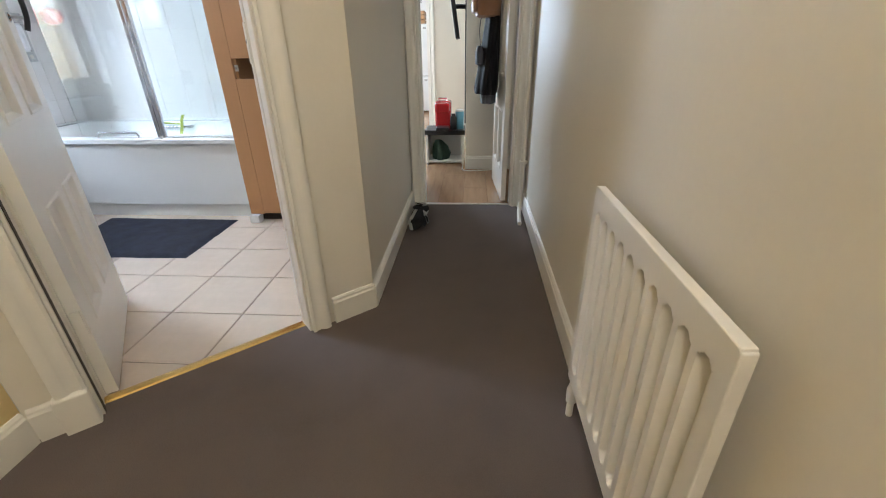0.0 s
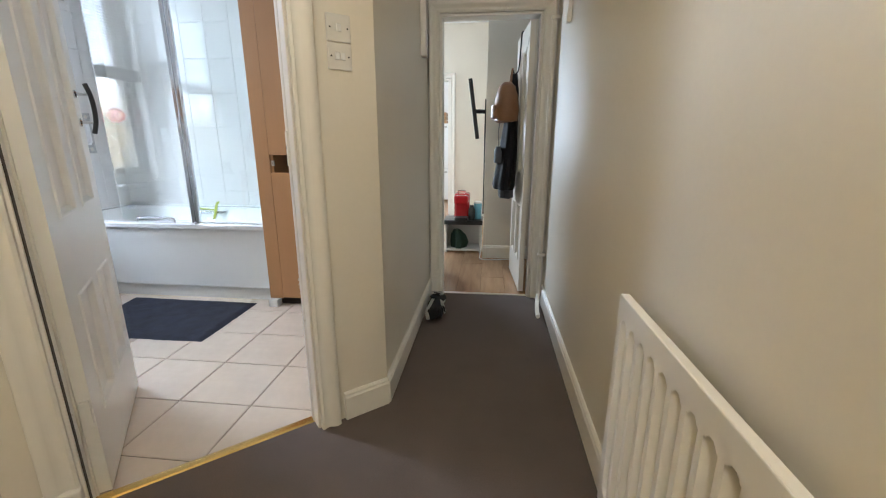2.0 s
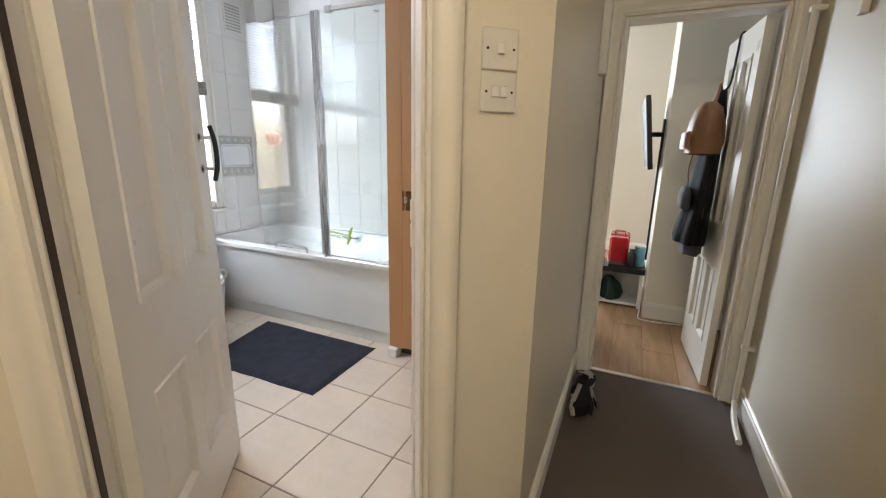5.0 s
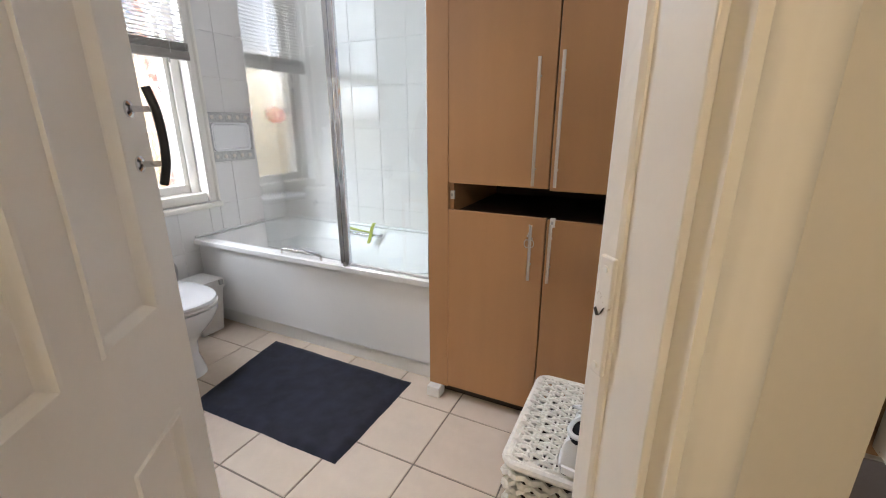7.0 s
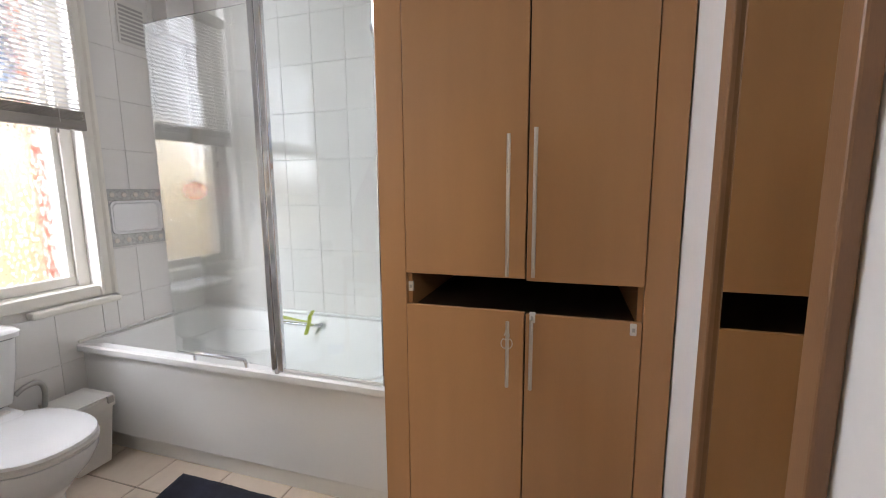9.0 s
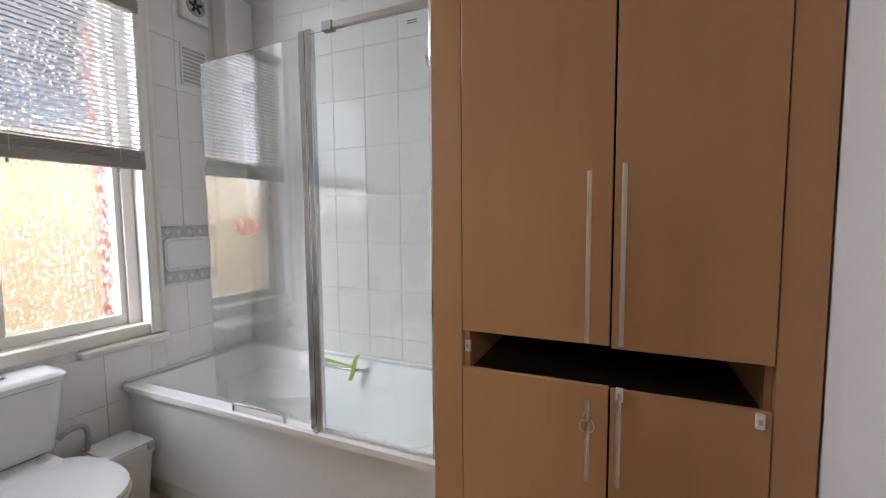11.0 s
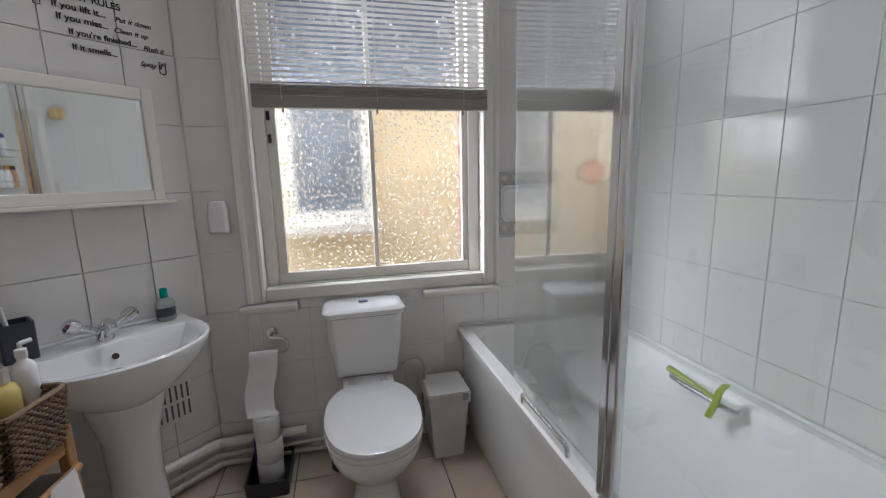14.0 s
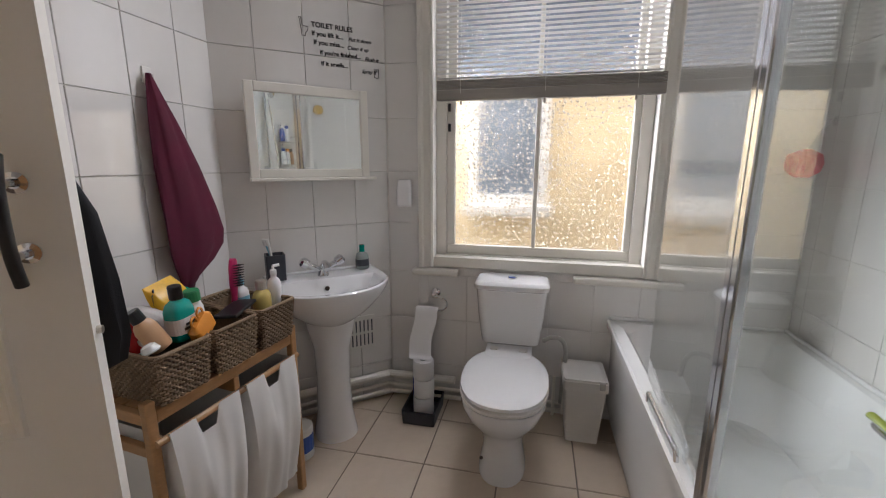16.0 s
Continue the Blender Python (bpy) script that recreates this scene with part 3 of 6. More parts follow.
for y in (-0.40, 0.0, 0.40):
    for x in (-0.024, 0.026):
        part("ladder_cord", tube([(x, y, 0.03), (x, y, 0.75)], 0.0012, 5), M_PLASTIC, blind)
    part("cord_knob", lathe([(0.001, -0.022), (0.006, -0.018), (0.006, -0.006), (0.003, 0.0)], 10, 0.0, y), M_RAIL, blind)

# ---- tiling ----
tile_wall(wall_w, 1.965, 0.0, H, 0.01, -0.049, 0.2165, 0.2685, [(0.58, 1.79, 0.745, 2.70)], gap=0.0013, d=0.004)
tile_wall(wall_n, 1.74, 0.58, H, 0.149, 0.703, 0.2165, 0.2712, gap=0.0013, d=0.004)
tile_wall(wall_d, 0.790, 0.0, H, -0.032, -0.049, 0.2140, 0.2685)
tile_wall(wall_s, 1.43, 0.0, H, -0.045, -0.049, 0.2125, 0.2685)
for i in range(-6, 4):
    for j in range(-3, 4):
        x, y = -1.145 + 0.341 * i, 2.04 + 0.334 * j
        x0, x1, y0, y1 = max(x, -3.2), min(x + 0.341, -0.33), max(y, 1.36), min(y + 0.334, 3.4)
        mid = Vector(((x0 + x1) / 2, (y0 + y1) / 2)) - Q
        if x1 - x0 < 0.03 or y1 - y0 < 0.03 or mid.dot(N) > 0.10:
            continue
        o = new("floor_tile", tile_mesh("floor_tile", x1 - x0 - 0.006, y1 - y0 - 0.006, 0.006, M_FTILE, 0.0015))
        o.parent = floor_bath
        o.matrix_basis = pose(x0 + 0.0025, y1 - 0.0025, -0.006, 90)

# ---- bathroom door ----
HG, ED = Vector((-1.0, 1.55)), Vector((-1.418, 2.122))
dd = (ED - HG)
door = thing("door_1", pose(HG.x, HG.y, 0.012, 0, 0, math.degrees(math.atan2(dd.y, dd.x))), "white gloss four-panel door standing open into the bathroom", "door", kind="structure")
DW, DT, DH = dd.length, 0.036, 1.955


def panel_door(root, w, h, t, panels):
    """Door leaf: local x from the hinge, front face at y = 0 facing -y, body to +y."""
    bm = sheet_with_holes(bmesh.new(), w, 0, h, 0, t, panels)
    part("leaf", bm, M_GLOSS, root)
    for x0, x1, z0, z1 in panels:
        b = bmesh.new()
        for ya, sgn in ((0.0, 1), (t, -1)):
            loops = []
            for inset, dy in ((0.0, 0.0), (0.004, -0.005), (0.012, -0.004), (0.018, 0.003), (0.024, 0.012), (0.027, 0.0145), (0.030, 0.0145)):
                y = ya + sgn * dy
                loops.append([(x0 + inset, y, z0 + inset), (x1 - inset, y, z0 + inset), (x1 - inset, y, z1 - inset), (x0 + inset, y, z1 - inset)])
            rings(loops, False, True, b)
        bmesh.ops.recalc_face_normals(b, faces=b.faces[:])
        part("panel", b, M_GLOSS, root)


panel_door(door, DW, DH, DT, [(0.115, 0.315, 0.235, 0.65), (0.405, 0.605, 0.235, 0.65), (0.115, 0.315, 0.89, 1.84), (0.405, 0.605, 0.89, 1.84)])
hd = part("handle", tube(arc([(0.650, -0.038, 1.148), (0.650, -0.049, 1.19), (0.650, -0.052, 1.24), (0.650, -0.049, 1.29), (0.650, -0.038, 1.335)], 5), 0.0085, 10), M_BLACK, door, "black bow pull handle on chrome posts", True)
for z in (1.19, 1.295):
    part("post", tube([(0.650, 0, z), (0.650, -0.048, z)], 0.006, 10), M_CHROME, hd)
    part("rose", rings([ellipse(0, 0, y, 0.016, 0.016, 16) for y in (0, 0.004)] + [ellipse(0, 0, 0.008, 0.009, 0.009, 16)]), M_CHROME, hd).matrix_basis = pose(0.650, 0, z, 90)
for z in (0.25, 1.70):
    part("hinge", box(-0.012, 0.004, z, 0.004, 0.03, z + 0.09, 0.002), M_GLOSS, door)
part("latch_stud", tube([(DW, 0.018, 1.05), (DW + 0.008, 0.018, 1.05)], 0.007, 10), M_STEEL, door)

# ---- bath ----
bath = thing("bathtub", (-3.05, 3.195, 0), "white built-in bathtub with a flat white front panel", "bathtub")
bl, bd, bz = 1.74, 0.80, 0.568


def rrect(x0, y0, x1, y1, z, r, n=6):
    out = []
    for cx, cy, a0 in ((x1 - r, y0 + r, -90), (x1 - r, y1 - r, 0), (x0 + r, y1 - r, 90), (x0 + r, y0 + r, 180)):
        for k in range(n + 1):
            a = radians(a0 + 90 * k / n)
            out.append((cx + r * math.cos(a), cy + r * math.sin(a), z))
    return out


shell = rings([rrect(0.002, 0.0, bl - 0.002, bd - 0.004, bz - 0.035, 0.012), rrect(0.002, 0.0, bl - 0.002, bd - 0.004, bz - 0.008, 0.012), rrect(0.008, 0.008, bl - 0.008, bd - 0.008, bz, 0.012),
               rrect(0.055, 0.055, bl - 0.055, bd - 0.05, bz + 0.001, 0.10), rrect(0.075, 0.075, bl - 0.075, bd - 0.07, bz - 0.02, 0.11), rrect(0.12, 0.10, bl - 0.16, bd - 0.10, bz - 0.25, 0.14),
               rrect(0.17, 0.14, bl - 0.22, bd - 0.14, bz - 0.38, 0.16), rrect(0.26, 0.22, bl - 0.32, bd - 0.22, bz - 0.40, 0.12)], False, True)
part("tub", shell, M_ACRYL, bath, smooth=True)
pan = part("front_panel", box(0.002, 0.030, 0.095, bl - 0.002, 0.042, bz - 0.036, 0.003), M_ACRYL, bath)
part("plinth", box(0.002, 0.055, 0.0, bl - 0.002, 0.075, 0.095), M_ACRYL, bath)
part("upstand", box(0.004, bd - 0.022, bz, bl - 0.004, bd - 0.004, bz + 0.016, 0.006), M_ACRYL, bath)
part("upstand", box(0.004, 0.01, bz, 0.018, bd - 0.022, bz + 0.016, 0.005), M_ACRYL, bath)
part("overflow", rings([ellipse(0, 0, y, r, r, 18) for y, r in ((0, 0.03), (0.008, 0.03), (0.012, 0.02))]), M_CHROME, bath).matrix_basis = pose(bl - 0.10, 0.42, bz - 0.12, 0, -80)
grab = thing("bath_grip", (-2.135, 3.209, 0.569), "chrome grab handle on the bath rim", "handle")
part("grip", tube(arc([(-0.145, 0.0, 0), (-0.14, -0.002, 0.026), (-0.11, -0.004, 0.034), (0.11, -0.004, 0.034), (0.14, -0.002, 0.026), (0.145, 0.0, 0)], 5), 0.0075, 10), M_CHROME, grab, smooth=True)

screen = thing("bath_screen", (-1.312, 3.215, 0.572), "folding clear glass bath screen with chrome profiles", "shower screen")
part("glass_panel", box(-0.485, -0.003, 0.012, -0.018, 0.003, 1.47), M_GLASS, screen)
outer = part("glass_panel", box(-0.575, -0.003, 0.012, -0.012, 0.003, 1.47), M_SCUM, screen, "folding panel clouded by limescale")
outer.matrix_basis = pose(-0.535, 0.0, 0, 0, 0, -2.6)
for g in screen.children:
    g.visible_shadow = False
part("wall_profile", box(-0.022, -0.012, 0.0, -0.001, 0.012, 1.47, 0.003), M_CHROME, screen)
part("hinge_profile", box(-0.513, -0.014, 0.0, -0.483, 0.014, 1.485, 0.005), M_CHROME, screen)
part("hinge_profile", box(-0.545, -0.011, 0.0, -0.517, 0.011, 1.485, 0.004), M_CHROME, screen)
part("hinge_foot", lathe([(0.014, -0.01), (0.016, 0.0), (0.012, 0.012)], 12, -0.515, -0.004), M_GREYPL, screen)
part("seal", box(-0.485, -0.006, 0.0, -0.022, 0.006, 0.012, 0.003), M_ACRYL, screen)
part("top_bar", box(-0.40, -0.012, 1.47, -0.02, 0.012, 1.492, 0.003), M_STEEL, screen)
part("bar_end", box(-0.435, -0.016, 1.464, -0.39, 0.016, 1.498, 0.004), M_GREYPL, screen)
for x, z in ((-0.10, 1.43), (-0.55, 1.36)):
    for dz in (0, 0.008):
        part("maker_mark", box(x, -0.0045, z + dz, x + 0.035, -0.0035, z + dz + 0.003), M_GREYINK, screen)

# ---- cupboard ----
CUPX = -1.325
cup = thing("bathroom_cupboard", (CUPX, 3.15, 0), "tall built-in beech-effect cupboard with an open dark slot", "cupboard")
CW, CT2 = 0.975, 2.70
part("side_stile", box(0.022, 0.002, 0.055, 0.118, 0.022, CT2, 0.002), M_VENEER, cup)
part("side_stile", box(0.890, 0.002, 0.055, CW, 0.022, CT2, 0.002), M_VENEER, cup)
part("carcass_side", box(0.024, 0.022, 0.055, 0.040, 0.60, CT2), M_VENEER, cup)
part("carcass_side", box(CW - 0.018, 0.022, 0.055, CW, 0.60, CT2), M_VENEER, cup)
part("carcass_side", box(0.118, 0.024, 0.055, 0.134, 0.60, CT2), M_VENEER, cup)
part("carcass_side", box(0.874, 0.024, 0.055, 0.890, 0.60, CT2), M_VENEER, cup)
# back and shelves are coloured near-black for the shade in the slot
part("back_panel", box(0.040, 0.585, 0.055, CW - 0.018, 0.60, CT2), M_DARKSHADE, cup)
part("shelf", box(0.134, 0.026, 0.900, 0.874, 0.585, 0.916), M_DARKSHADE, cup)
part("shelf", box(0.134, 0.026, 1.056, 0.874, 0.585, 1.072), M_DARKSHADE, cup)
part("bottom_board", box(0.040, 0.03, 0.058, CW - 0.018, 0.585, 0.074), M_VENEER, cup)
part("top_rail", box(0.118, 0.002, 2.30, 0.890, 0.022, CT2, 0.002), M_VENEER, cup)
for x0, x1, z0, z1, hx, h0, h1 in ((0.1205, 0.534, 1.043, 2.297, 0.480, 1.055, 1.50), (0.539, 0.8875, 1.037, 2.297, 0.562, 1.055, 1.515), (0.1205, 0.534, 0.062, 0.930, 0.484, 0.68, 0.905), (0.539, 0.8875, 0.062, 0.926, 0.560, 0.68, 0.915)):
    d = part("door", box(x0, 0.0, z0, x1, 0.019, z1, 0.002), M_VENEER, cup)
    part("handle", tube([(hx, -0.030, h0), (hx, -0.030, h1)], 0.0062, 12), M_STEEL, d, "long brushed steel bar handle")
    for z in (h0 + 0.06, h1 - 0.06):
        part("handle_post", tube([(hx, 0, z), (hx, -0.030, z)], 0.004, 8), M_STEEL, d)
for x in (0.045, 0.90):
    part("foot", box(x - 0.02, -0.035, 0.0, x + 0.045, 0.03, 0.055, 0.004), M_PLASTIC, cup, "white plastic plinth foot")
part("plinth", box(0.08, 0.05, 0.0, CW, 0.065, 0.055), M_DARKSHADE, cup)
for x, y, z, s in ((0.128, 0.028, 0.99, 1), (0.560, -0.004, 0.918, 1), (0.862, -0.004, 0.905, 1)):
    c = part("catch", box(x - 0.008, y - 0.008, z - 0.018, x + 0.010, y + 0.004, z + 0.018, 0.002), M_PLASTIC, cup, "white child-lock catch")
    part("catch_slot", box(x - 0.003, y - 0.0095, z - 0.006, x + 0.005, y - 0.0075, z + 0.006), M_GREYPL, c)
snip = thing("nail_scissors", (-1.325 + 0.484, 3.15 - 0.042, 0.80), "small steel nail scissors hanging on the cupboard handle", "scissors")
for dx in (-0.008, 0.008):
    part("finger_ring", tube([(dx + 0.010 * math.cos(a * 0.6283), 0.002 * dx / 0.008, 0.035 + 0.016 * math.sin(a * 0.6283)) for a in range(10)], 0.0018, 6, closed=True), M_STEEL, snip)
    part("blade", tube([(dx, 0.002 * dx / 0.008, 0.062), (0, 0, 0.085), (-dx * 0.3, 0, 0.11)], 0.0022, 6), M_STEEL, snip)

# ---- large wall mirror ----
tm = thing("wall_mirror", (-0.347, 2.610, 0.30), "tall wall mirror in a brown wooden frame", "mirror")
part("glass", box(-0.012, -0.18, 0.055, -0.006, 0.18, 1.545), M_TINTMIRROR, tm)
for y0, y1, z0, z1 in ((-0.225, -0.18, 0, 1.60), (0.18, 0.235, 0, 1.60), (-0.18, 0.18, 0, 0.055), (-0.18, 0.18, 1.545, 1.60)):
    part("frame_rail", box(-0.024, y0, z0, 0.0, y1, z1, 0.004), M_DKWOOD, tm)

# ---- outside the window ----
out = part("neighbour_wall", box(-4.75, -1.0, -0.12, -4.4, 8.0, 1.98), M_RENDER)
tagged(out, "cream painted rendered wall of the neighbouring house", "wall", kind="structure")
# roof is assumed: it hides the white sky and turns upper panes blue-grey
roof = thing("added_roof", pose(-4.42, 3.5, 1.98, 0, 45, 0), "assumed blue-grey slate slope that blocks the sky behind the blind", "roof", kind="structure")
for k in range(11):
    part("slate_course", box(-0.30 * k - 0.32, -4.5, 0.012 - 0.004 * (k % 2), -0.30 * k, 4.5, 0.034, 0.004), M_SLATE, roof)
nw = thing("neighbour_window", (-4.395, 2.58, 0.98), "white framed grey window in the neighbouring wall", "window", kind="structure")
part("pane", box(-0.002, -0.26, 0.10, 0.006, 0.26, 0.9), M_NPANE, nw)
part("window_sill", box(-0.002, -0.36, -0.06, 0.12, 0.36, 0.03, 0.01), M_GLOSS, nw)
for y0, y1, z0, z1 in ((-0.32, -0.25, 0.03, 0.96), (0.25, 0.32, 0.03, 0.96), (-0.25, 0.25, 0.03, 0.11), (-0.25, 0.25, 0.89, 0.96)):
    part("frame", box(-0.002, y0, z0, 0.03, y1, z1, 0.004), M_GLOSS, nw)
rev = thing("window_reveal", (-3.345, 3.33, 0.70), "red brick outer edge of the window opening", "brickwork", kind="structure")
part("mortar_bed", box(-0.10, 0.006, 0, 0.0, 0.20, 1.75), M_MORTAR, rev)
for k in range(23):
    part("brick", box(-0.106, 0.0 + 0.004 * (k % 2), 0.076 * k, -0.002, 0.19, 0.076 * k + 0.065, 0.003), M_BRICK, rev)

# ---- radiator ----
rad = thing("radiator", (0.545, 1.240, 0.155), "cream painted ribbed panel radiator on brackets with chipped edges", "radiator")
RL, RH = 0.31, 0.61
nf, half, lip = 10, 0.0115, 0.0045
middles = [-RL + 0.050 + (2 * RL - 0.10) * k / (nf - 1) for k in range(nf)]
ys = sorted({-RL, RL, *[round(c + d, 5) for c in middles for d in (-0.0205, -half - lip / 2, -half, -half + 0.003, -0.005, 0.005, half - 0.003, half, half + lip / 2, 0.0205)]})
ends = [0.044 + 0.0045 * k for k in range(9)]
zs = [0.0, 0.03, *ends, *[0.09 + (RH - 0.18) * k / 6 for k in range(7)], *[RH - z for z in ends[::-1]], RH - 0.03, RH]


def flute_depth(y, z):
    """A flat-bottomed groove with round ends and soft lips, repeated along the panel."""
    d = min(math.hypot(y - c, max(0.0, 0.066 - z, z - (RH - 0.066))) for c in middles)
    f = max(0.0, min(1.0, (half + lip - d) / lip))
    return 0.0205 * f * f * (3 - 2 * f)


b = rings([[(flute_depth(y, z), y, z) for y in ys] for z in zs], False, False, close=False)
bmesh.ops.recalc_face_normals(b, faces=b.faces[:])
part("front_panel", b, M_GLOSS, rad, smooth=True)
part("edge_rail", box(0.0005, -RL, RH - 0.006, 0.022, RL, RH + 0.004, 0.003), M_GLOSS, rad)
part("edge_rail", box(0.0005, -RL, -0.004, 0.022, RL, 0.006, 0.003), M_GLOSS, rad)
for y in (-RL, RL):
    part("end_rail", box(0.0005, y - 0.004, 0.0, 0.022, y + 0.004, RH, 0.003), M_GLOSS, rad)
part("back_plate", box(0.0215, -RL + 0.005, 0.02, 0.026, RL - 0.005, RH - 0.02), M_GLOSS, rad)
for y in (-0.2, 0.2):
    part("bracket", box(0.022, y - 0.02, 0.08, 0.074, y + 0.02, RH - 0.08, 0.003), M_GLOSS, rad)
part("valve", tube([(0.015, RL - 0.02, 0.0), (0.015, RL - 0.02, -0.06), (0.015, RL - 0.02, -0.149)], 0.011, 10), M_GLOSS, rad)
part("valve_cap", lathe([(0.016, -0.09), (0.018, -0.05), (0.012, -0.02)], 12, 0.015, RL - 0.02), M_PLASTIC, rad)

# ---- light switches and hall fittings ----
u_deg = math.degrees(math.atan2(-U.y, -U.x))


def switch(z, rockers):
    s = thing("light_switch", pose(*on_door_wall(-0.135), z, 0, 0, u_deg), "white square plastic light switch with %s" % ("one rocker" if rockers == 1 else "two rockers"), "light switch", "switches by the bathroom door")
    part("plate", box(-0.043, 0, -0.043, 0.043, 0.009, 0.043, 0.003), M_PLASTIC, s)
    for k in range(rockers):
        x = (k - (rockers - 1) / 2) * 0.020
        part("rocker", box(x - 0.0085, 0.007, -0.012, x + 0.0085, 0.0135, 0.012, 0.002, pose(0, 0, 0, 5)), M_CERAMIC, s)
    for x in (-0.031, 0.031):
        part("screw", rings([ellipse(0, 0, z0, 0.003, 0.003, 8) for z0 in (0, 0.0012)]), M_BLACK, s).matrix_basis = pose(x, 0.009, 0, -90)


switch(1.500, 1)
switch(1.411, 2)
stat = thing("wall_box", (-0.21, 3.22, 1.62), "white plastic box on the hall wall", "thermostat")
part("case", box(0, -0.04, 0, 0.035, 0.04, 0.34, 0.004), M_PLASTIC, stat)
meter = thing("junction_box", (0.36, 3.498, 2.0), "white electrical box with cables over the hall doorway", "electrical box")
part("case", box(-0.05, -0.09, 0.0, 0.05, 0.0, 0.16, 0.006), M_PLASTIC, meter)
for k, z in enumerate((0.10, 0.13)):
    part("cable", tube(arc([(0.05, -0.03, z), (0.12, -0.03, z + 0.01), (0.20, -0.02, z + 0.02 * k), (0.255, -0.02, z + 0.1)], 5), 0.006, 8), M_GREYPL, meter)
alarm = thing("alarm_sounder", (0.618, 3.18, 2.06), "small red alarm sounder on the wall", "alarm")
part("dome", rings([ellipse(0, 0, z, r, r, 18) for z, r in ((0, 0.045), (0.02, 0.045), (0.04, 0.03), (0.045, 0.01))]), M_RED, alarm, smooth=True).matrix_basis = pose(0, 0, 0, 0, -90)
trunk = thing("cable_trunking", (0.617, 3.0, 1.55), "white plastic trunking on the hall wall", "trunking")
part("duct", box(-0.02, -0.012, 0.2, 0.0, 0.012, 1.16, 0.003), M_GLOSS, trunk)
part("end_cap", box(-0.024, -0.016, 0.18, 0.0, 0.016, 0.22, 0.003), M_GLOSS, trunk)
pipe = thing("heating_pipe", (0.585, 3.40, 0), "white painted heating pipe running down beside the doorway", "pipe")
part("riser", tube(arc([(0.0, 0.0, H - 0.01), (0.0, 0.0, 1.5), (0.0, 0.0, 0.22), (-0.005, -0.03, 0.06), (-0.02, -0.14, 0.03), (-0.03, -0.30, 0.025)], 6), 0.014, 10), M_GLOSS, pipe, smooth=True)
for z in (0.35, 1.85):
    part("clip", box(-0.02, -0.018, z, 0.034, 0.018, z + 0.02, 0.003), M_GLOSS, pipe)


def trainer(name, m, upper, sole, label, group):
    """A low shoe, 0.27 long, toe towards +x, standing on z = 0."""
    s = thing(name, m, label, "shoe", group)
    prof = [(-0.13, 0.030, 0.030), (-0.11, 0.036, 0.085), (-0.06, 0.036, 0.088), (0.0, 0.040, 0.082), (0.05, 0.044, 0.062), (0.10, 0.044, 0.048), (0.13, 0.030, 0.036), (0.142, 0.010, 0.026)]
    loops = []
    for x, w, h in prof:
        loops.append([(x, w * math.cos(a) if a else w, 0.018 + max(0.0, math.sin(a)) * (h - 0.018)) for a in [math.pi * k / 10 for k in range(11)]])
    part("upper", rings(loops, True, True, None, close=True), upper, s, smooth=True)
    part("sole", rings([[(x * sc, y * sc, z) for x, y, _ in [(0.142, 0, 0), (0.12, 0.036, 0), (0.06, 0.047, 0), (-0.02, 0.040, 0), (-0.10, 0.038, 0), (-0.135, 0.022, 0), (-0.135, -0.022, 0), (-0.10, -0.038, 0), (-0.02, -0.040, 0), (0.06, -0.047, 0), (0.12, -0.036, 0)]] for z, sc in ((0.0, 0.97), (0.004, 1.0), (0.022, 1.0), (0.024, 0.96))]), sole, s)
    # flat dark disc marks the opening; the upper itself is closed
    part("opening", rings([ellipse(-0.078, 0, 0.078, 0.040, 0.023, 18), ellipse(-0.078, 0, 0.0895, 0.036, 0.019, 18)]), M_BLACKFAB, s, "dark disc in the shoe opening")
    part("collar", tube([(-0.078 + 0.042 * math.cos(a * 0.3142), 0.024 * math.sin(a * 0.3142), 0.0885 + 0.010 * max(0.0, -math.cos(a * 0.3142))) for a in range(20)], 0.006, 8, closed=True), upper, s, smooth=True)
    part("tongue", rings([[(x, -w, z), (x, w, z), (x, w, z - 0.005), (x, -w, z - 0.005)] for x, w, z in ((-0.050, 0.017, 0.112), (-0.028, 0.020, 0.100), (0.02, 0.017, 0.084), (0.055, 0.013, 0.070))]), upper, s)
    part("toe_cap", rings([[(x, w * math.cos(math.pi * k / 10), 0.019 + max(0.0, math.sin(math.pi * k / 10)) * (h - 0.019)) for k in range(11)] for x, w, h in ((0.092, 0.0455, 0.053), (0.108, 0.0415, 0.048), (0.131, 0.0305, 0.0375), (0.1435, 0.0105, 0.027))]), upper, s, smooth=True)
    for k in range(5):
        x = -0.012 + 0.021 * k
        top = 0.094 - 0.30 * (x + 0.012)
        part("lace", tube([(x - 0.003, -0.025, top - 0.012), (x + 0.004, -0.010, top - 0.001), (x + 0.010, 0.010, top - 0.002), (x + 0.014, 0.025, top - 0.014)], 0.0032, 6), sole, s)
        part("lace", tube([(x + 0.014, -0.025, top - 0.014), (x + 0.008, -0.008, top + 0.001), (x + 0.002, 0.012, top - 0.001), (x - 0.003, 0.025, top - 0.012)], 0.0032, 6), sole, s)
    for sy in (-1, 1):
        part("lace_loop", tube(arc([(-0.018, sy * 0.004, 0.102), (-0.030, sy * 0.022, 0.106), (-0.008, sy * 0.040, 0.090), (0.010, sy * 0.026, 0.086), (-0.010, sy * 0.006, 0.100)], 4), 0.0028, 6), sole, s)
    return s


trainer("trainer", pose(-0.135, 3.28, 0.006, 0, 0, 80) @ pose(0, 0, 0, 8), M_BLACKFAB, M_GREYPL, "black trainer with grey laces beside the skirting", "shoes in the hall")
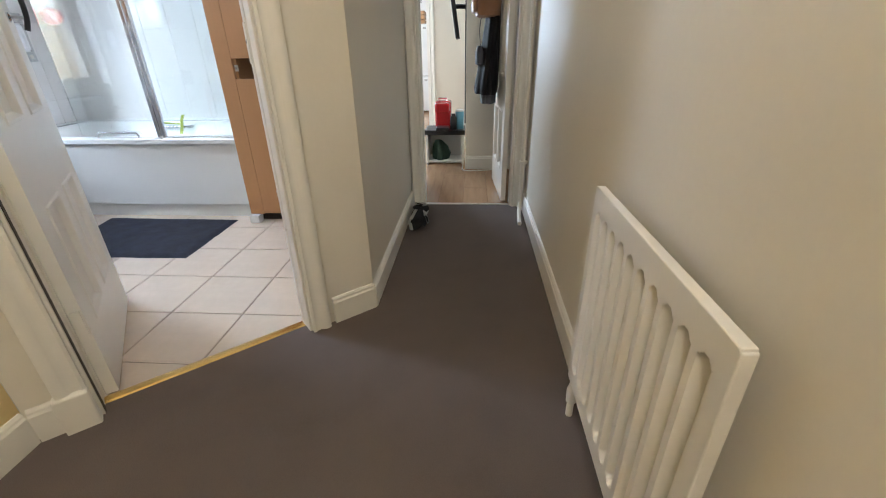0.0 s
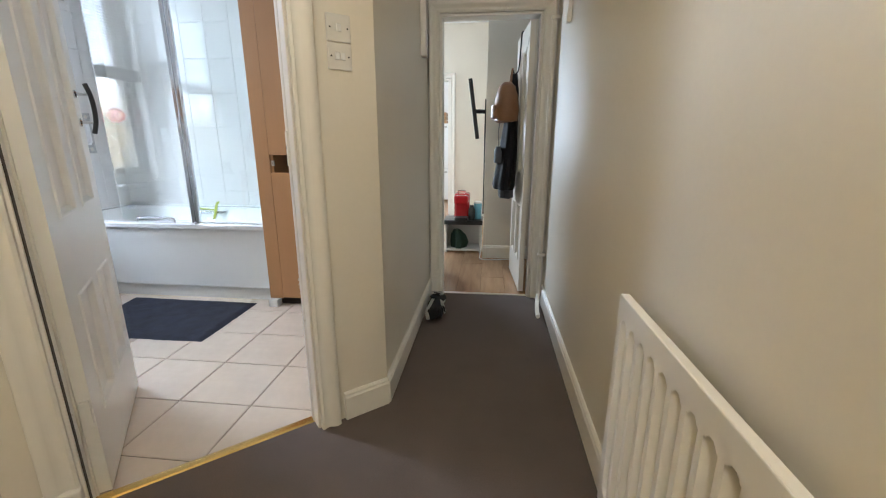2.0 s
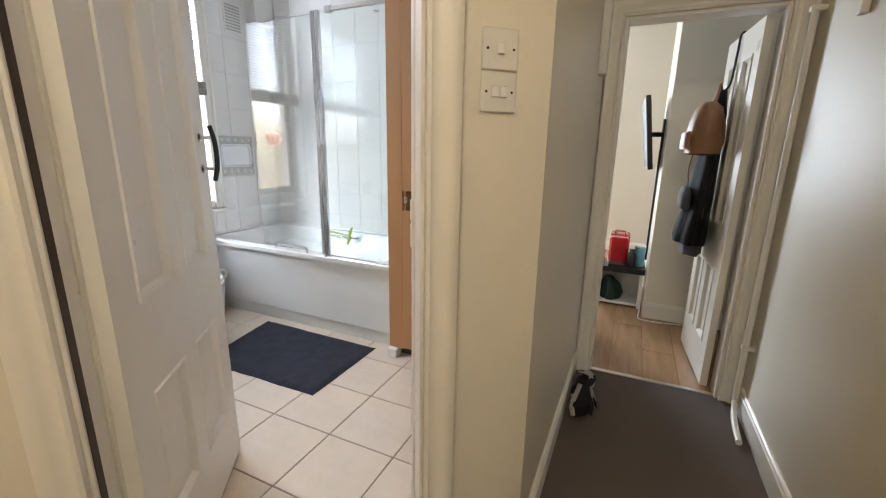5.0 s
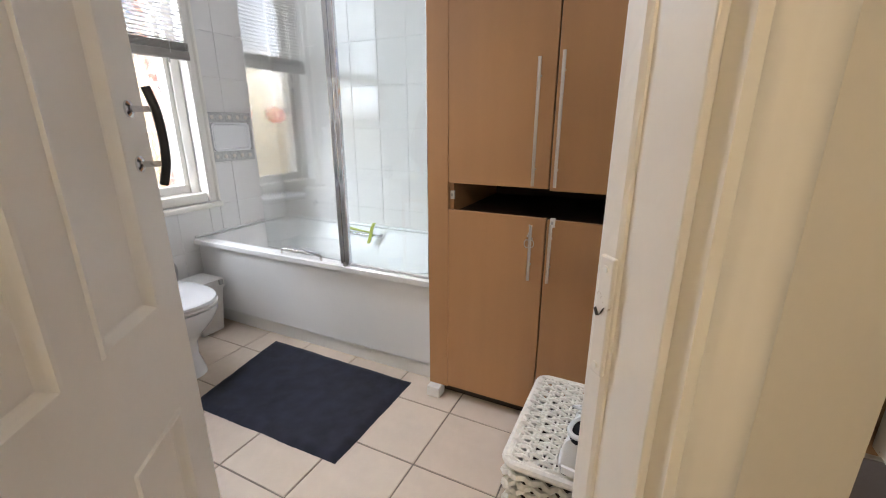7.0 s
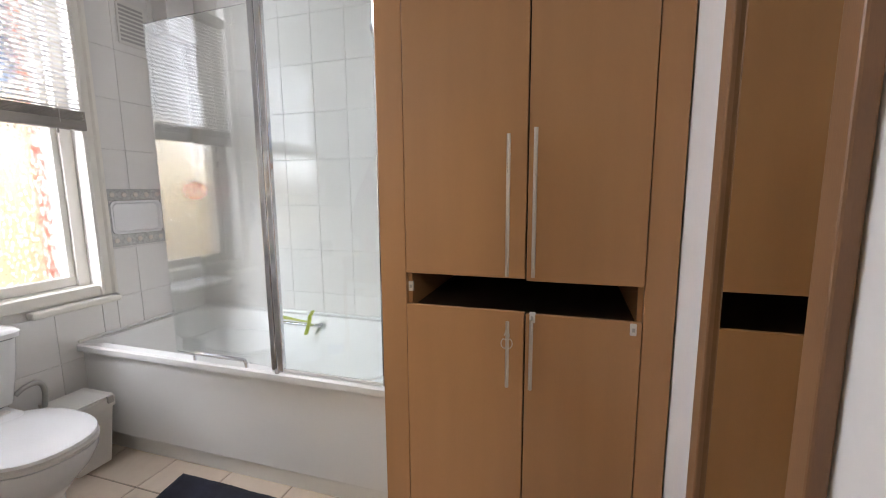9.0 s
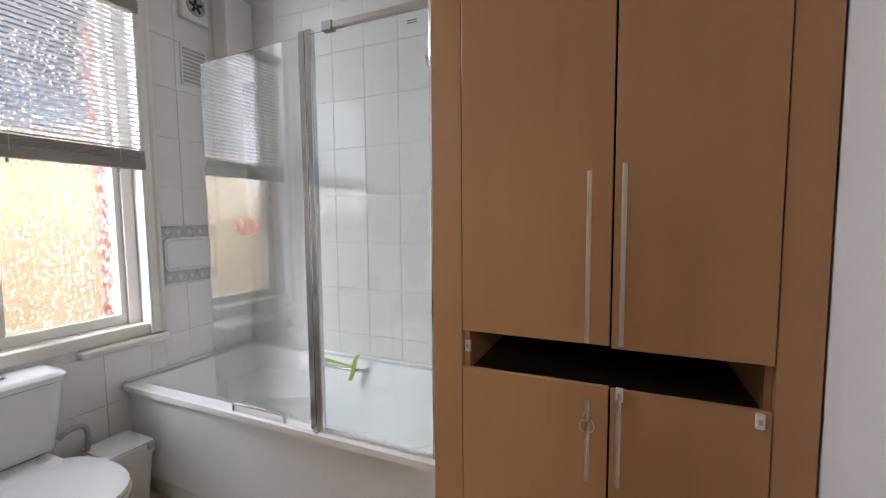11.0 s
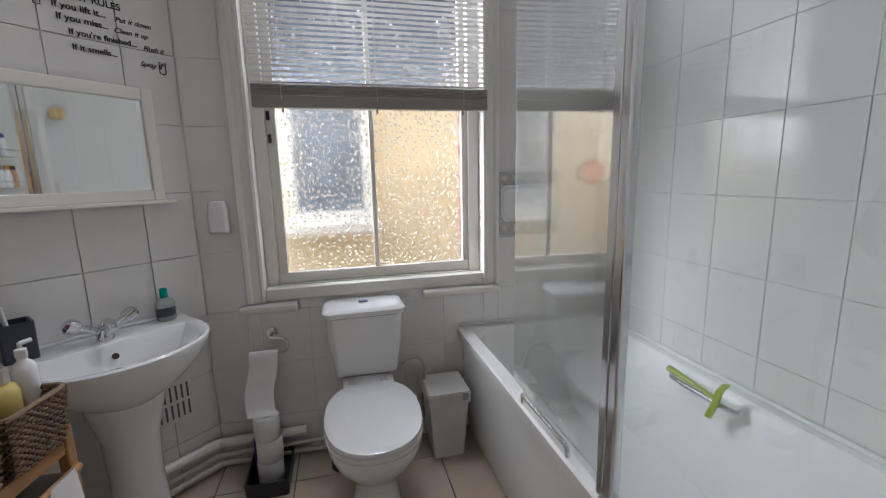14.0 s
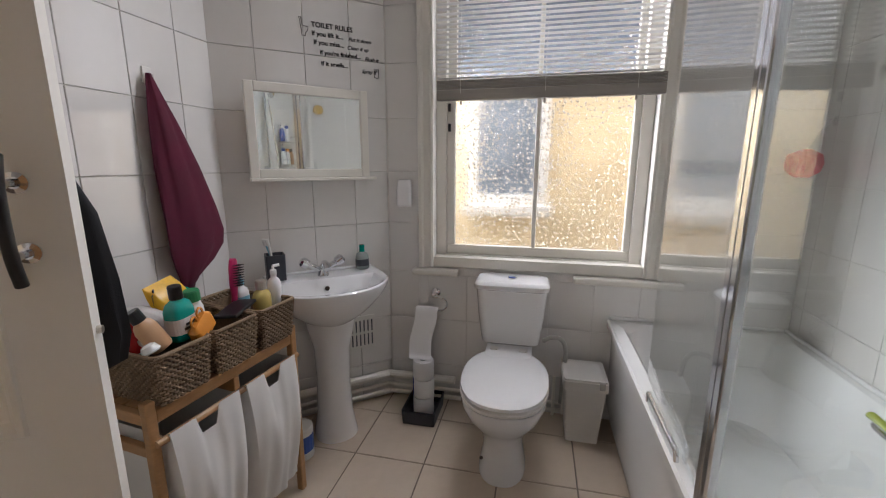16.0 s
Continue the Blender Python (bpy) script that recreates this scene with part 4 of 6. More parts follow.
trainer("trainer", pose(-0.150, 3.10, 0.048, 78, 0, 84), M_BLACKFAB, M_GREYPL, "black trainer tipped against the skirting", "shoes in the hall")

# ---- hall doorway: open door and what hangs on it ----
hdoor = thing("door_2", pose(0.495, 3.60, 0.012, 0, 0, 94), "white panelled door standing open into the far room", "door", kind="structure")
panel_door(hdoor, 0.62, 1.89, 0.036, [(0.10, 0.27, 0.22, 0.65), (0.35, 0.52, 0.22, 0.65), (0.10, 0.27, 0.88, 1.75), (0.35, 0.52, 0.88, 1.75)])
hook = thing("door_hooks", pose(0.495, 3.60, 0, 0, 0, 94), "black metal over-door coat hook", "hook")
part("hook_bar", tube(arc([(0.36, -0.002, 1.905), (0.36, 0.04, 1.909), (0.36, 0.046, 1.82), (0.36, 0.055, 1.66), (0.36, 0.085, 1.62), (0.36, 0.10, 1.66)], 5), 0.006, 8), M_BLACK, hook)


def drape(rows, m=None, n=28, folds=5, depth=0.12, seed=1):
    """A hanging cloth lofted from (z, cx, half width, cy, half depth) rows, with folds."""
    rnd = random.Random(seed)
    ph = rnd.random() * 6
    loops = []
    for z, cx, w, cy, d in rows:
        loop = []
        for k in range(n):
            a = 2 * math.pi * k / n
            f = 1 + depth * math.sin(folds * a + ph + z * 3) + depth * 0.4 * math.sin((folds * 2 + 1) * a - z * 7)
            loop.append((cx + w * f * math.cos(a), cy + d * f * math.sin(a), z))
        loops.append(loop)
    bm = rings(loops)
    if m:
        bm.transform(m)
    return bm


hm = pose(0.495, 3.60, 0, 0, 0, 94)
coat = thing("black_coat", hm, "black coat hanging on the open door", "coat")
part("body", drape([(1.62, 0.36, 0.02, 0.085, 0.02), (1.50, 0.37, 0.08, 0.085, 0.032), (1.25, 0.38, 0.12, 0.098, 0.05), (1.0, 0.38, 0.15, 0.115, 0.068), (0.80, 0.38, 0.18, 0.135, 0.085), (0.76, 0.38, 0.17, 0.135, 0.08)], None, 36, 6, 0.10, 3), M_BLACKFAB, coat, smooth=True)
part("lining_hem", drape([(0.78, 0.38, 0.12, 0.12, 0.055), (0.69, 0.38, 0.12, 0.12, 0.055)], None, 28, 5, 0.12, 4), M_GREYFAB, coat, smooth=True)
bag = thing("tan_backpack", hm, "tan leather backpack hanging on the open door", "backpack")
part("pouch", rings([ellipse(0.35, 0.140, z, w, d, 24, 2.6) for z, w, d in ((1.27, 0.09, 0.06), (1.28, 0.12, 0.085), (1.36, 0.13, 0.095), (1.45, 0.125, 0.085), (1.53, 0.095, 0.062), (1.56, 0.05, 0.03))]), M_TANLEATH, bag, smooth=True)
part("pocket", rings([ellipse(0.35, 0.232, z, w, d, 20, 3.0) for z, w, d in ((1.30, 0.07, 0.012), (1.305, 0.08, 0.022), (1.39, 0.08, 0.022), (1.40, 0.07, 0.010))]), M_TANLEATH, bag, smooth=True)
for x in (0.31, 0.39):
    part("strap", tube(arc([(x, 0.12, 1.51), (0.355, 0.105, 1.64), (0.36, 0.10, 1.66)], 4), 0.008, 8), M_TANLEATH, bag)
pch = thing("grey_pouch", hm, "small dark grey pouch hanging over the coat", "bag")
part("pouch", rings([ellipse(0.34, 0.195, z, w, d, 20, 3.5) for z, w, d in ((0.96, 0.06, 0.015), (0.97, 0.075, 0.028), (1.05, 0.072, 0.028), (1.09, 0.06, 0.012))]), M_GREYFAB, pch, smooth=True)
part("cord", tube(arc([(0.32, 0.19, 1.09), (0.34, 0.19, 1.25), (0.355, 0.10, 1.60)], 5), 0.003, 6), M_GREYFAB, pch)

# ---- far room ----
for i in range(7):
    for j in range(3):
        o = part("plank", box(0, 0, 0, 0.188, 1.195, 0.006, 0.0015), M_WOODF, floor_far) if (i, j) == (0, 0) else new("plank", plank_mesh)
        plank_mesh = o.data
        o.parent = floor_far
        o.matrix_basis = pose(-0.78 + 0.19 * i, 3.55 + 1.2 * j - 0.4 * (i % 3), -0.004)
shelf_u = thing("side_table", (-0.04, 4.86, 0), "low black and white side table with an open shelf", "side table")
for x in (-0.18, 0.18):
    part("side_panel", box(x - 0.012, -0.13, 0.0, x + 0.012, 0.14, 0.30, 0.003), M_PLASTIC, shelf_u)
part("top", box(-0.20, -0.15, 0.30, 0.20, 0.15, 0.345, 0.004), M_BLACK, shelf_u)
part("bottom_shelf", box(-0.168, -0.13, 0.02, 0.168, 0.14, 0.04, 0.002), M_PLASTIC, shelf_u)
part("back_panel", box(-0.168, 0.125, 0.04, 0.168, 0.137, 0.30), M_PLASTIC, shelf_u)
gbag = thing("green_bag", (-0.09, 4.83, 0.04), "crumpled dark green bag on the lower shelf", "bag")
part("bag", drape([(0.0, 0, 0.075, 0, 0.08), (0.06, 0.01, 0.085, 0, 0.09), (0.13, 0.0, 0.07, 0, 0.07), (0.19, -0.02, 0.03, 0, 0.03)], None, 20, 4, 0.15, 8), M_DKGREEN, gbag, smooth=True)
coffee = thing("coffee_machine", pose(-0.06, 4.83, 0.345) @ Matrix.Scale(1.3, 4), "small red capsule coffee machine on the side table", "coffee machine")
part("body", box(-0.06, -0.02, 0.0, 0.06, 0.12, 0.20, 0.015), M_RED, coffee)
part("head", box(-0.055, -0.11, 0.13, 0.055, -0.015, 0.195, 0.012), M_RED, coffee)
part("drip_tray", box(-0.05, -0.12, 0.0, 0.05, -0.02, 0.025, 0.004), M_BLACK, coffee)
part("lever", tube([(-0.03, 0.0, 0.20), (-0.03, -0.02, 0.225), (0.03, -0.02, 0.225), (0.03, 0.0, 0.20)], 0.006, 8), M_CHROME, coffee)
flask = thing("black_flask", (0.045, 4.78, 0.345), "tall black insulated drinking flask", "flask")
part("body", lathe([(0.03, 0), (0.033, 0.005), (0.033, 0.11), (0.02, 0.13), (0.02, 0.15)], 16), M_BLACK, flask, smooth=True)
jug = thing("water_jug", (0.105, 4.83, 0.345), "clear plastic jug with teal liquid", "jug")
part("jug", lathe([(0.036, 0), (0.04, 0.005), (0.042, 0.16), (0.038, 0.165)], 18), M_LBLUE, jug, smooth=True)
part("lid", lathe([(0.043, 0.165), (0.043, 0.178), (0.02, 0.185)], 18), M_PLASTIC, jug)
tv = thing("television", (0.165, 5.0, 1.42), "flat black television on a swivel wall arm, seen edge-on", "television")
part("panel", box(-0.017, -0.32, -0.27, 0.02, 0.32, 0.27, 0.006, pose(-0.12, -0.06, 0, 0, -8, 1.5)), M_INK, tv)
part("arm", tube([(0.0, 0.0, 0.0), (-0.05, -0.05, 0), (-0.11, -0.06, 0)], 0.02, 8), M_BLACK, tv)
part("wall_plate", box(-0.012, -0.05, -0.12, 0.003, 0.05, 0.12, 0.003), M_BLACK, tv)
part("cable_duct", box(-0.014, -0.02, -1.05, 0.003, 0.02, -0.12, 0.003), M_BLACK, tv)
wire = thing("white_cable", (0.12, 4.55, 0.006), "white cable lying on the floor by the chimney breast", "cable")
part("cord", tube(arc([(0.03, 0.0, 0.25), (0.025, -0.01, 0.05), (0.03, -0.06, 0.003), (0.15, -0.08, 0.003), (0.30, -0.05, 0.003), (0.42, -0.03, 0.003)], 6), 0.005, 8), M_PLASTIC, wire)
fridge = thing("fridge_freezer", (-0.86, 8.55, 0), "white fridge freezer in the kitchen", "fridge")
part("cabinet", box(-0.3, 0.03, 0.02, 0.3, 0.6, 1.45, 0.01), M_CERAMIC, fridge)
for z0, z1 in ((0.03, 0.62), (0.63, 1.45)):
    dr = part("door", box(-0.3, -0.02, z0, 0.3, 0.028, z1, 0.012), M_CERAMIC, fridge)
    part("handle", box(0.22, -0.035, z1 - 0.08, 0.27, -0.02, z1 - 0.05, 0.003), M_GREYPL, dr)
crate = thing("wooden_crate", (-0.82, 8.85, 1.45), "brown wooden box standing on the fridge", "box")
for z in (0.0, 0.07, 0.14):
    part("board", box(-0.2, -0.2, z + 0.003, 0.2, 0.15, z + 0.062, 0.003), M_PINE, crate)
fern = thing("potted_plant", (-0.78, 8.8, 1.653), "small green potted plant", "plant")
part("pot", lathe([(0.04, 0), (0.06, 0.09), (0.055, 0.09)], 16), M_PLASTIC, fern)
b = bmesh.new()
for k in range(40):
    a, e = random.uniform(0, 6.28), random.uniform(0.3, 1.3)
    r = random.uniform(0.06, 0.14)
    p = Vector((math.cos(a) * r * math.cos(e), math.sin(a) * r * math.cos(e), 0.09 + r * math.sin(e)))
    q = Vector((-math.sin(a), math.cos(a), 0.2)) * 0.018
    b.faces.new([b.verts.new(v) for v in (p * 0.5 + Vector((0, 0, 0.06)), p + q, p * 1.15, p - q)])
part("leaves", b, M_LEAF, fern)

# ---- toilet ----
wc = thing("toilet", (-3.04, 2.72, 0), "white close-coupled ceramic toilet with the lid closed", "toilet")
part("cistern", rings([rrect(0.012, -hw, dx, hw, z, 0.04) for z, hw, dx in ((0.445, 0.130, 0.150), (0.455, 0.142, 0.165), (0.60, 0.160, 0.182), (0.735, 0.170, 0.190))]), M_CERAMIC, wc, smooth=True)
part("cistern_lid", rings([rrect(0.006, -hw, dx, hw, z, 0.045) for z, hw, dx in ((0.735, 0.172, 0.193), (0.742, 0.180, 0.204), (0.762, 0.182, 0.206), (0.774, 0.172, 0.196), (0.777, 0.150, 0.175))]), M_CERAMIC, wc, smooth=True)
bt = part("flush_button", lathe([(0.024, 0.777), (0.024, 0.783), (0.018, 0.785)], 20, 0.10, 0.0), M_CHROME, wc)
part("button_half", box(0.101, -0.016, 0.785, 0.116, 0.016, 0.787, 0.001), M_BLUE, bt)
part("pedestal", rings([ellipse(cx, 0, z, rx, ry, 28, 2.4) for z, cx, rx, ry in ((0.0, 0.42, 0.175, 0.105), (0.02, 0.42, 0.172, 0.103), (0.10, 0.41, 0.150, 0.088), (0.18, 0.41, 0.155, 0.095), (0.24, 0.42, 0.190, 0.125), (0.31, 0.44, 0.235, 0.165), (0.37, 0.45, 0.258, 0.183), (0.395, 0.45, 0.260, 0.185))]), M_CERAMIC, wc, smooth=True)
part("shelf", rings([rrect(0.03, -0.11, 0.30, 0.11, z, 0.05) for z in (0.30, 0.42, 0.445)]), M_CERAMIC, wc, smooth=True)
part("seat", rings([ellipse(0.455, 0, z, rx, ry, 36, 2.3) for z, rx, ry in ((0.398, 0.250, 0.180), (0.403, 0.262, 0.188), (0.414, 0.262, 0.188), (0.418, 0.255, 0.182))]), M_PLASTIC, wc, "cream plastic seat", smooth=True)
part("lid", rings([ellipse(0.450, 0, z, rx, ry, 36, 2.3) for z, rx, ry in ((0.420, 0.252, 0.178), (0.425, 0.262, 0.187), (0.436, 0.260, 0.185), (0.443, 0.240, 0.168), (0.446, 0.12, 0.09))]), M_CERAMIC, wc, "white closed lid", smooth=True)
for y in (-0.07, 0.07):
    part("hinge", box(0.185, y - 0.02, 0.42, 0.225, y + 0.02, 0.45, 0.006), M_PLASTIC, wc)
part("floor_screw", lathe([(0.008, 0.075), (0.008, 0.08)], 10, 0.53, -0.085), M_DARKSHADE, wc)
part("supply_hose", tube(arc([(0.10, 0.165, 0.46), (0.11, 0.20, 0.485), (0.11, 0.25, 0.48), (0.09, 0.275, 0.42), (0.06, 0.275, 0.30), (0.05, 0.27, 0.10)], 6), 0.011, 10), M_GREYPL, wc, "grey flexible water hose", smooth=True)
part("stop_valve", tube([(0.06, 0.275, 0.27), (0.06, 0.275, 0.36)], 0.016, 10), M_STEEL, wc)

# ---- basin on the angled wall ----
V, VN, C0 = Vector((0.6582, -0.7528)), Vector((0.7528, 0.6582)), Vector((-3.05, 2.035))
v_deg = math.degrees(math.atan2(V.y, V.x))


def on_basin_wall(s, z=0.0, off=0.0065):
    p = C0 + V * s + VN * off
    return pose(p.x, p.y, z, 0, 0, v_deg)


bas = thing("wash_basin", on_basin_wall(0.385), "white ceramic pedestal wash basin", "basin")


def basin_loop(z, hw, d0, d1, n=14):
    """D-shaped outline: straight along the wall, round in front."""
    out = [(-hw, d0, z), (-hw * 0.5, d0, z), (0, d0, z), (hw * 0.5, d0, z), (hw, d0, z)]
    mid = d0 + (d1 - d0) * 0.42
    for k in range(n + 1):
        a = math.pi * k / n
        out.append((hw * math.cos(a), mid + (d1 - mid) * math.sin(a), z))
    return out


part("bowl", rings([basin_loop(0.56, 0.075, 0.10, 0.24), basin_loop(0.60, 0.11, 0.07, 0.30), basin_loop(0.66, 0.19, 0.03, 0.385), basin_loop(0.73, 0.262, 0.002, 0.43), basin_loop(0.775, 0.285, 0.002, 0.445), basin_loop(0.790, 0.285, 0.002, 0.445), basin_loop(0.796, 0.279, 0.006, 0.438),
                    basin_loop(0.790, 0.245, 0.135, 0.405), basin_loop(0.778, 0.235, 0.145, 0.395), basin_loop(0.70, 0.19, 0.165, 0.35), basin_loop(0.655, 0.12, 0.19, 0.30), basin_loop(0.648, 0.03, 0.22, 0.26)]), M_CERAMIC, bas, smooth=True)
part("back_ledge", box(-0.27, 0.001, 0.792, 0.27, 0.024, 0.808, 0.006), M_CERAMIC, bas)
part("pedestal", rings([ellipse(0, cy, z, rx, ry, 26, 2.3) for z, cy, rx, ry in ((0.0, 0.185, 0.105, 0.115), (0.02, 0.185, 0.102, 0.112), (0.12, 0.185, 0.085, 0.098), (0.30, 0.18, 0.078, 0.09), (0.46, 0.18, 0.085, 0.095), (0.58, 0.18, 0.115, 0.12), (0.61, 0.18, 0.12, 0.125))]), M_CERAMIC, bas, smooth=True)
part("overflow_hole", rings([ellipse(0, 0, z, 0.011, 0.011, 14) for z in (0, 0.002)]), M_DARKSHADE, bas).matrix_basis = pose(0, 0.158, 0.745, -72)
tap = part("mixer_tap", lathe([(0.028, 0.794), (0.027, 0.81), (0.018, 0.825), (0.016, 0.845), (0.01, 0.852)], 18, 0.0, 0.085), M_CHROME, bas, "chrome two-handle mixer tap", True)
part("spout", tube(arc([(0, 0.085, 0.83), (0, 0.12, 0.862), (0, 0.155, 0.865), (0, 0.185, 0.845)], 5), 0.015, 12), M_CHROME, tap, smooth=True)
for sx in (-1, 1):
    part("tap_handle", tube([(sx * 0.015, 0.085, 0.825), (sx * 0.045, 0.083, 0.842), (sx * 0.072, 0.081, 0.856)], 0.014, 10), M_CHROME, tap)
    part("handle_knob", rings([ellipse(0, 0, z, r, r, 14) for z, r in ((-0.022, 0.014), (-0.016, 0.024), (0.014, 0.026), (0.024, 0.016))]), M_CHROME, tap, smooth=True).matrix_basis = pose(sx * 0.083, 0.08, 0.862, 0, sx * 58, 0)

# things on the basin
tum = thing("toothbrush_tumbler", on_basin_wall(0.60, 0.797) @ Matrix.Scale(1.22, 4), "charcoal square toothbrush tumbler", "tumbler")
part("cup", rings([rrect(-0.034, 0.02, 0.034, 0.088, 0, 0.006, 3), rrect(-0.035, 0.019, 0.035, 0.089, 0.10, 0.006, 3), rrect(-0.030, 0.024, 0.030, 0.084, 0.10, 0.005, 3), rrect(-0.029, 0.025, 0.029, 0.083, 0.01, 0.005, 3)]), M_DKBLUE, tum)
for k, mt in enumerate((M_LBLUE, M_CLOTH)):
    tb = thing("toothbrush", on_basin_wall(0.60, 0.797) @ Matrix.Scale(1.22, 4), "light blue and white toothbrush leaning in the tumbler" if k == 0 else "white toothbrush leaning in the tumbler", "toothbrush")
    part("stem", tube([(-0.012 + 0.012 * k, 0.05, 0.012), (0.030 - 0.01 * k, 0.045 + 0.01 * k, 0.15)], 0.0045, 8), mt, tb)
    part("bristles", box(-0.006, -0.005, -0.014, 0.006, 0.009, 0.014, 0.002, pose(0.032 - 0.01 * k, 0.05 + 0.01 * k, 0.148, 0, 15)), M_CLOTH, tb)


def pump_bottle(name, m, body, cap, label, r=0.03, h=0.10, square=2.0, band=None):
    """A round or squarish bottle with a shoulder, neck and pump or screw cap."""
    o = thing(name, m, label, "bottle")
    bd_ = part("body", rings([ellipse(0, 0, z, rr, rr * 0.8, 20, square) for rr, z in ((r * 0.9, 0), (r, 0.006), (r, h * 0.72), (r * 0.8, h * 0.86), (r * 0.42, h * 0.94), (r * 0.40, h))]), body, o, smooth=True)
    if band:
        part("label", rings([ellipse(0, 0, z, r * 1.012, r * 0.815, 20, square) for z in (h * 0.2, h * 0.6)], False, False), band, bd_)
    c = part("cap", lathe([(r * 0.45, h), (r * 0.48, h + 0.004), (r * 0.46, h + 0.02), (r * 0.18, h + 0.024), (r * 0.18, h + 0.036)], 14), cap, o, smooth=True)
    part("nozzle", tube([(0, 0, h + 0.034), (r * 0.9, 0, h + 0.036)], 0.006, 8), cap, c)
    return o


def cap_bottle(name, m, body, cap, label, r=0.03, h=0.12, square=2.0, band=None, capr=0.5, caph=0.03):
    o = thing(name, m, label, "bottle")
    bd_ = part("body", rings([ellipse(0, 0, z, rr, rr * 0.75, 20, square) for rr, z in ((r * 0.9, 0), (r, 0.006), (r * 0.98, h * 0.7), (r * 0.8, h * 0.86), (r * capr * 0.9, h * 0.95), (r * capr * 0.9, h))]), body, o, smooth=True)
    if band:
        part("label", rings([ellipse(0, 0, z, r * 1.012, r * 0.765, 20, square) for z in (h * 0.18, h * 0.55)], False, False), band, bd_)
    part("cap", lathe([(r * capr, h - 0.004), (r * capr, h + caph - 0.003), (r * capr * 0.9, h + caph)], 16), cap, o)
    return o


cap_bottle("hand_wash", on_basin_wall(0.175, 0.797) @ pose(0, 0.055, 0), M_CLEAR, M_TEAL, "clear hand wash bottle with a dark blue label and green cap", 0.034, 0.095, 2.6, M_DKBLUE, 0.40, 0.032)

# ---- basin mirror, lettering, grille ----
bm_t = thing("basin_mirror", on_basin_wall(0.39, 1.262, 0.028) @ pose(0, 0, 0, 0, 0, 4.0), "landscape mirror in a cream painted frame with a small ledge", "mirror")
part("glass", box(-0.245, 0.006, 0.045, 0.245, 0.011, 0.385), M_MIRROR, bm_t)
for x0, x1, z0, z1 in ((-0.282, -0.243, 0.008, 0.425), (0.243, 0.282, 0.008, 0.425), (-0.243, 0.243, 0.008, 0.048), (-0.243, 0.243, 0.382, 0.425)):
    part("frame_rail", box(x0, 0.0, z0, x1, 0.022, z1, 0.004), M_GLOSS, bm_t)
part("ledge", box(-0.31, 0.0, -0.006, 0.285, 0.045, 0.008, 0.003), M_GLOSS, bm_t)

rules = thing("wall_lettering", on_basin_wall(0.225, 1.855, 0.0075) @ Matrix.Scale(1.12, 4), "black vinyl lettering of toilet rules on the tiles", "wall sticker")


def letters(text, x, z, size, material, shear=0.0, name="line_of_text"):
    cu = bpy.data.curves.new(name, "FONT")
    cu.body, cu.size, cu.shear, cu.extrude = text, size * 0.86, shear, 0.0003
    cu.offset = 0.0006
    cu.materials.append(material)
    ob = new(name, cu)
    ob.parent = rules
    ob.matrix_basis = pose(x, 0.0005, z, 90, 0, 180)
    return ob


letters("TOILET RULES", 0.118, 0.088, 0.032, M_INK)
letters("If you lift it...", 0.118, 0.055, 0.030, M_INK)
letters("Put it down", -0.035, 0.052, 0.025, M_GREYINK, 0.35)
letters("If you miss...", 0.112, 0.022, 0.030, M_INK)
letters("Clean it up", -0.028, 0.018, 0.025, M_GREYINK, 0.35)
letters("If you're finished...", 0.088, -0.015, 0.028, M_INK)
letters("Flush it", -0.105, -0.020, 0.025, M_GREYINK, 0.35)
letters("If it smells...", 0.085, -0.058, 0.028, M_INK)
letters("Spray it", -0.090, -0.072, 0.025, M_GREYINK, 0.35)
part("toilet_icon", tube([(0.165, 0.001, 0.118), (0.157, 0.001, 0.118), (0.154, 0.001, 0.088), (0.130, 0.001, 0.084), (0.134, 0.001, 0.068), (0.142, 0.001, 0.062), (0.142, 0.001, 0.050), (0.158, 0.001, 0.050), (0.156, 0.001, 0.064), (0.160, 0.001, 0.085)], 0.0014, 5, closed=True), M_INK, rules)
part("roll_icon", tube([(-0.148, 0.001, -0.05), (-0.168, 0.001, -0.05), (-0.168, 0.001, -0.085), (-0.160, 0.001, -0.090), (-0.148, 0.001, -0.085)], 0.0014, 5, closed=True), M_INK, rules)
part("roll_icon", tube([(-0.158 + 0.004 * math.cos(a), 0.001, -0.057 + 0.003 * math.sin(a)) for a in (0, 1, 2, 3, 4, 5)], 0.0012, 5, closed=True), M_INK, rules)


def grille(name, m, w, h, rows, cols, label, tall, slotmat):
    g = thing(name, m, label, "vent")
    part("plate", box(-w / 2, 0, 0, w / 2, 0.006, h, 0.002), M_PLASTIC, g)
    for r in range(rows):
        for c in range(cols):
            if tall:
                x, z = -w / 2 + w * (c + 0.75) / (cols + 0.5), h * (0.10 + 0.84 * r / rows)
                part("slot", box(x - w * 0.025, 0.0045, z, x + w * 0.025, 0.0075, z + 0.72 * h / rows * 0.95), slotmat, g)
            else:
                z = h * (0.08 + 0.86 * r / rows)
                part("slot", box(-w * 0.42, 0.0045, z, w * 0.42, 0.0085, z + 0.45 * h / rows), slotmat, g)
    return g


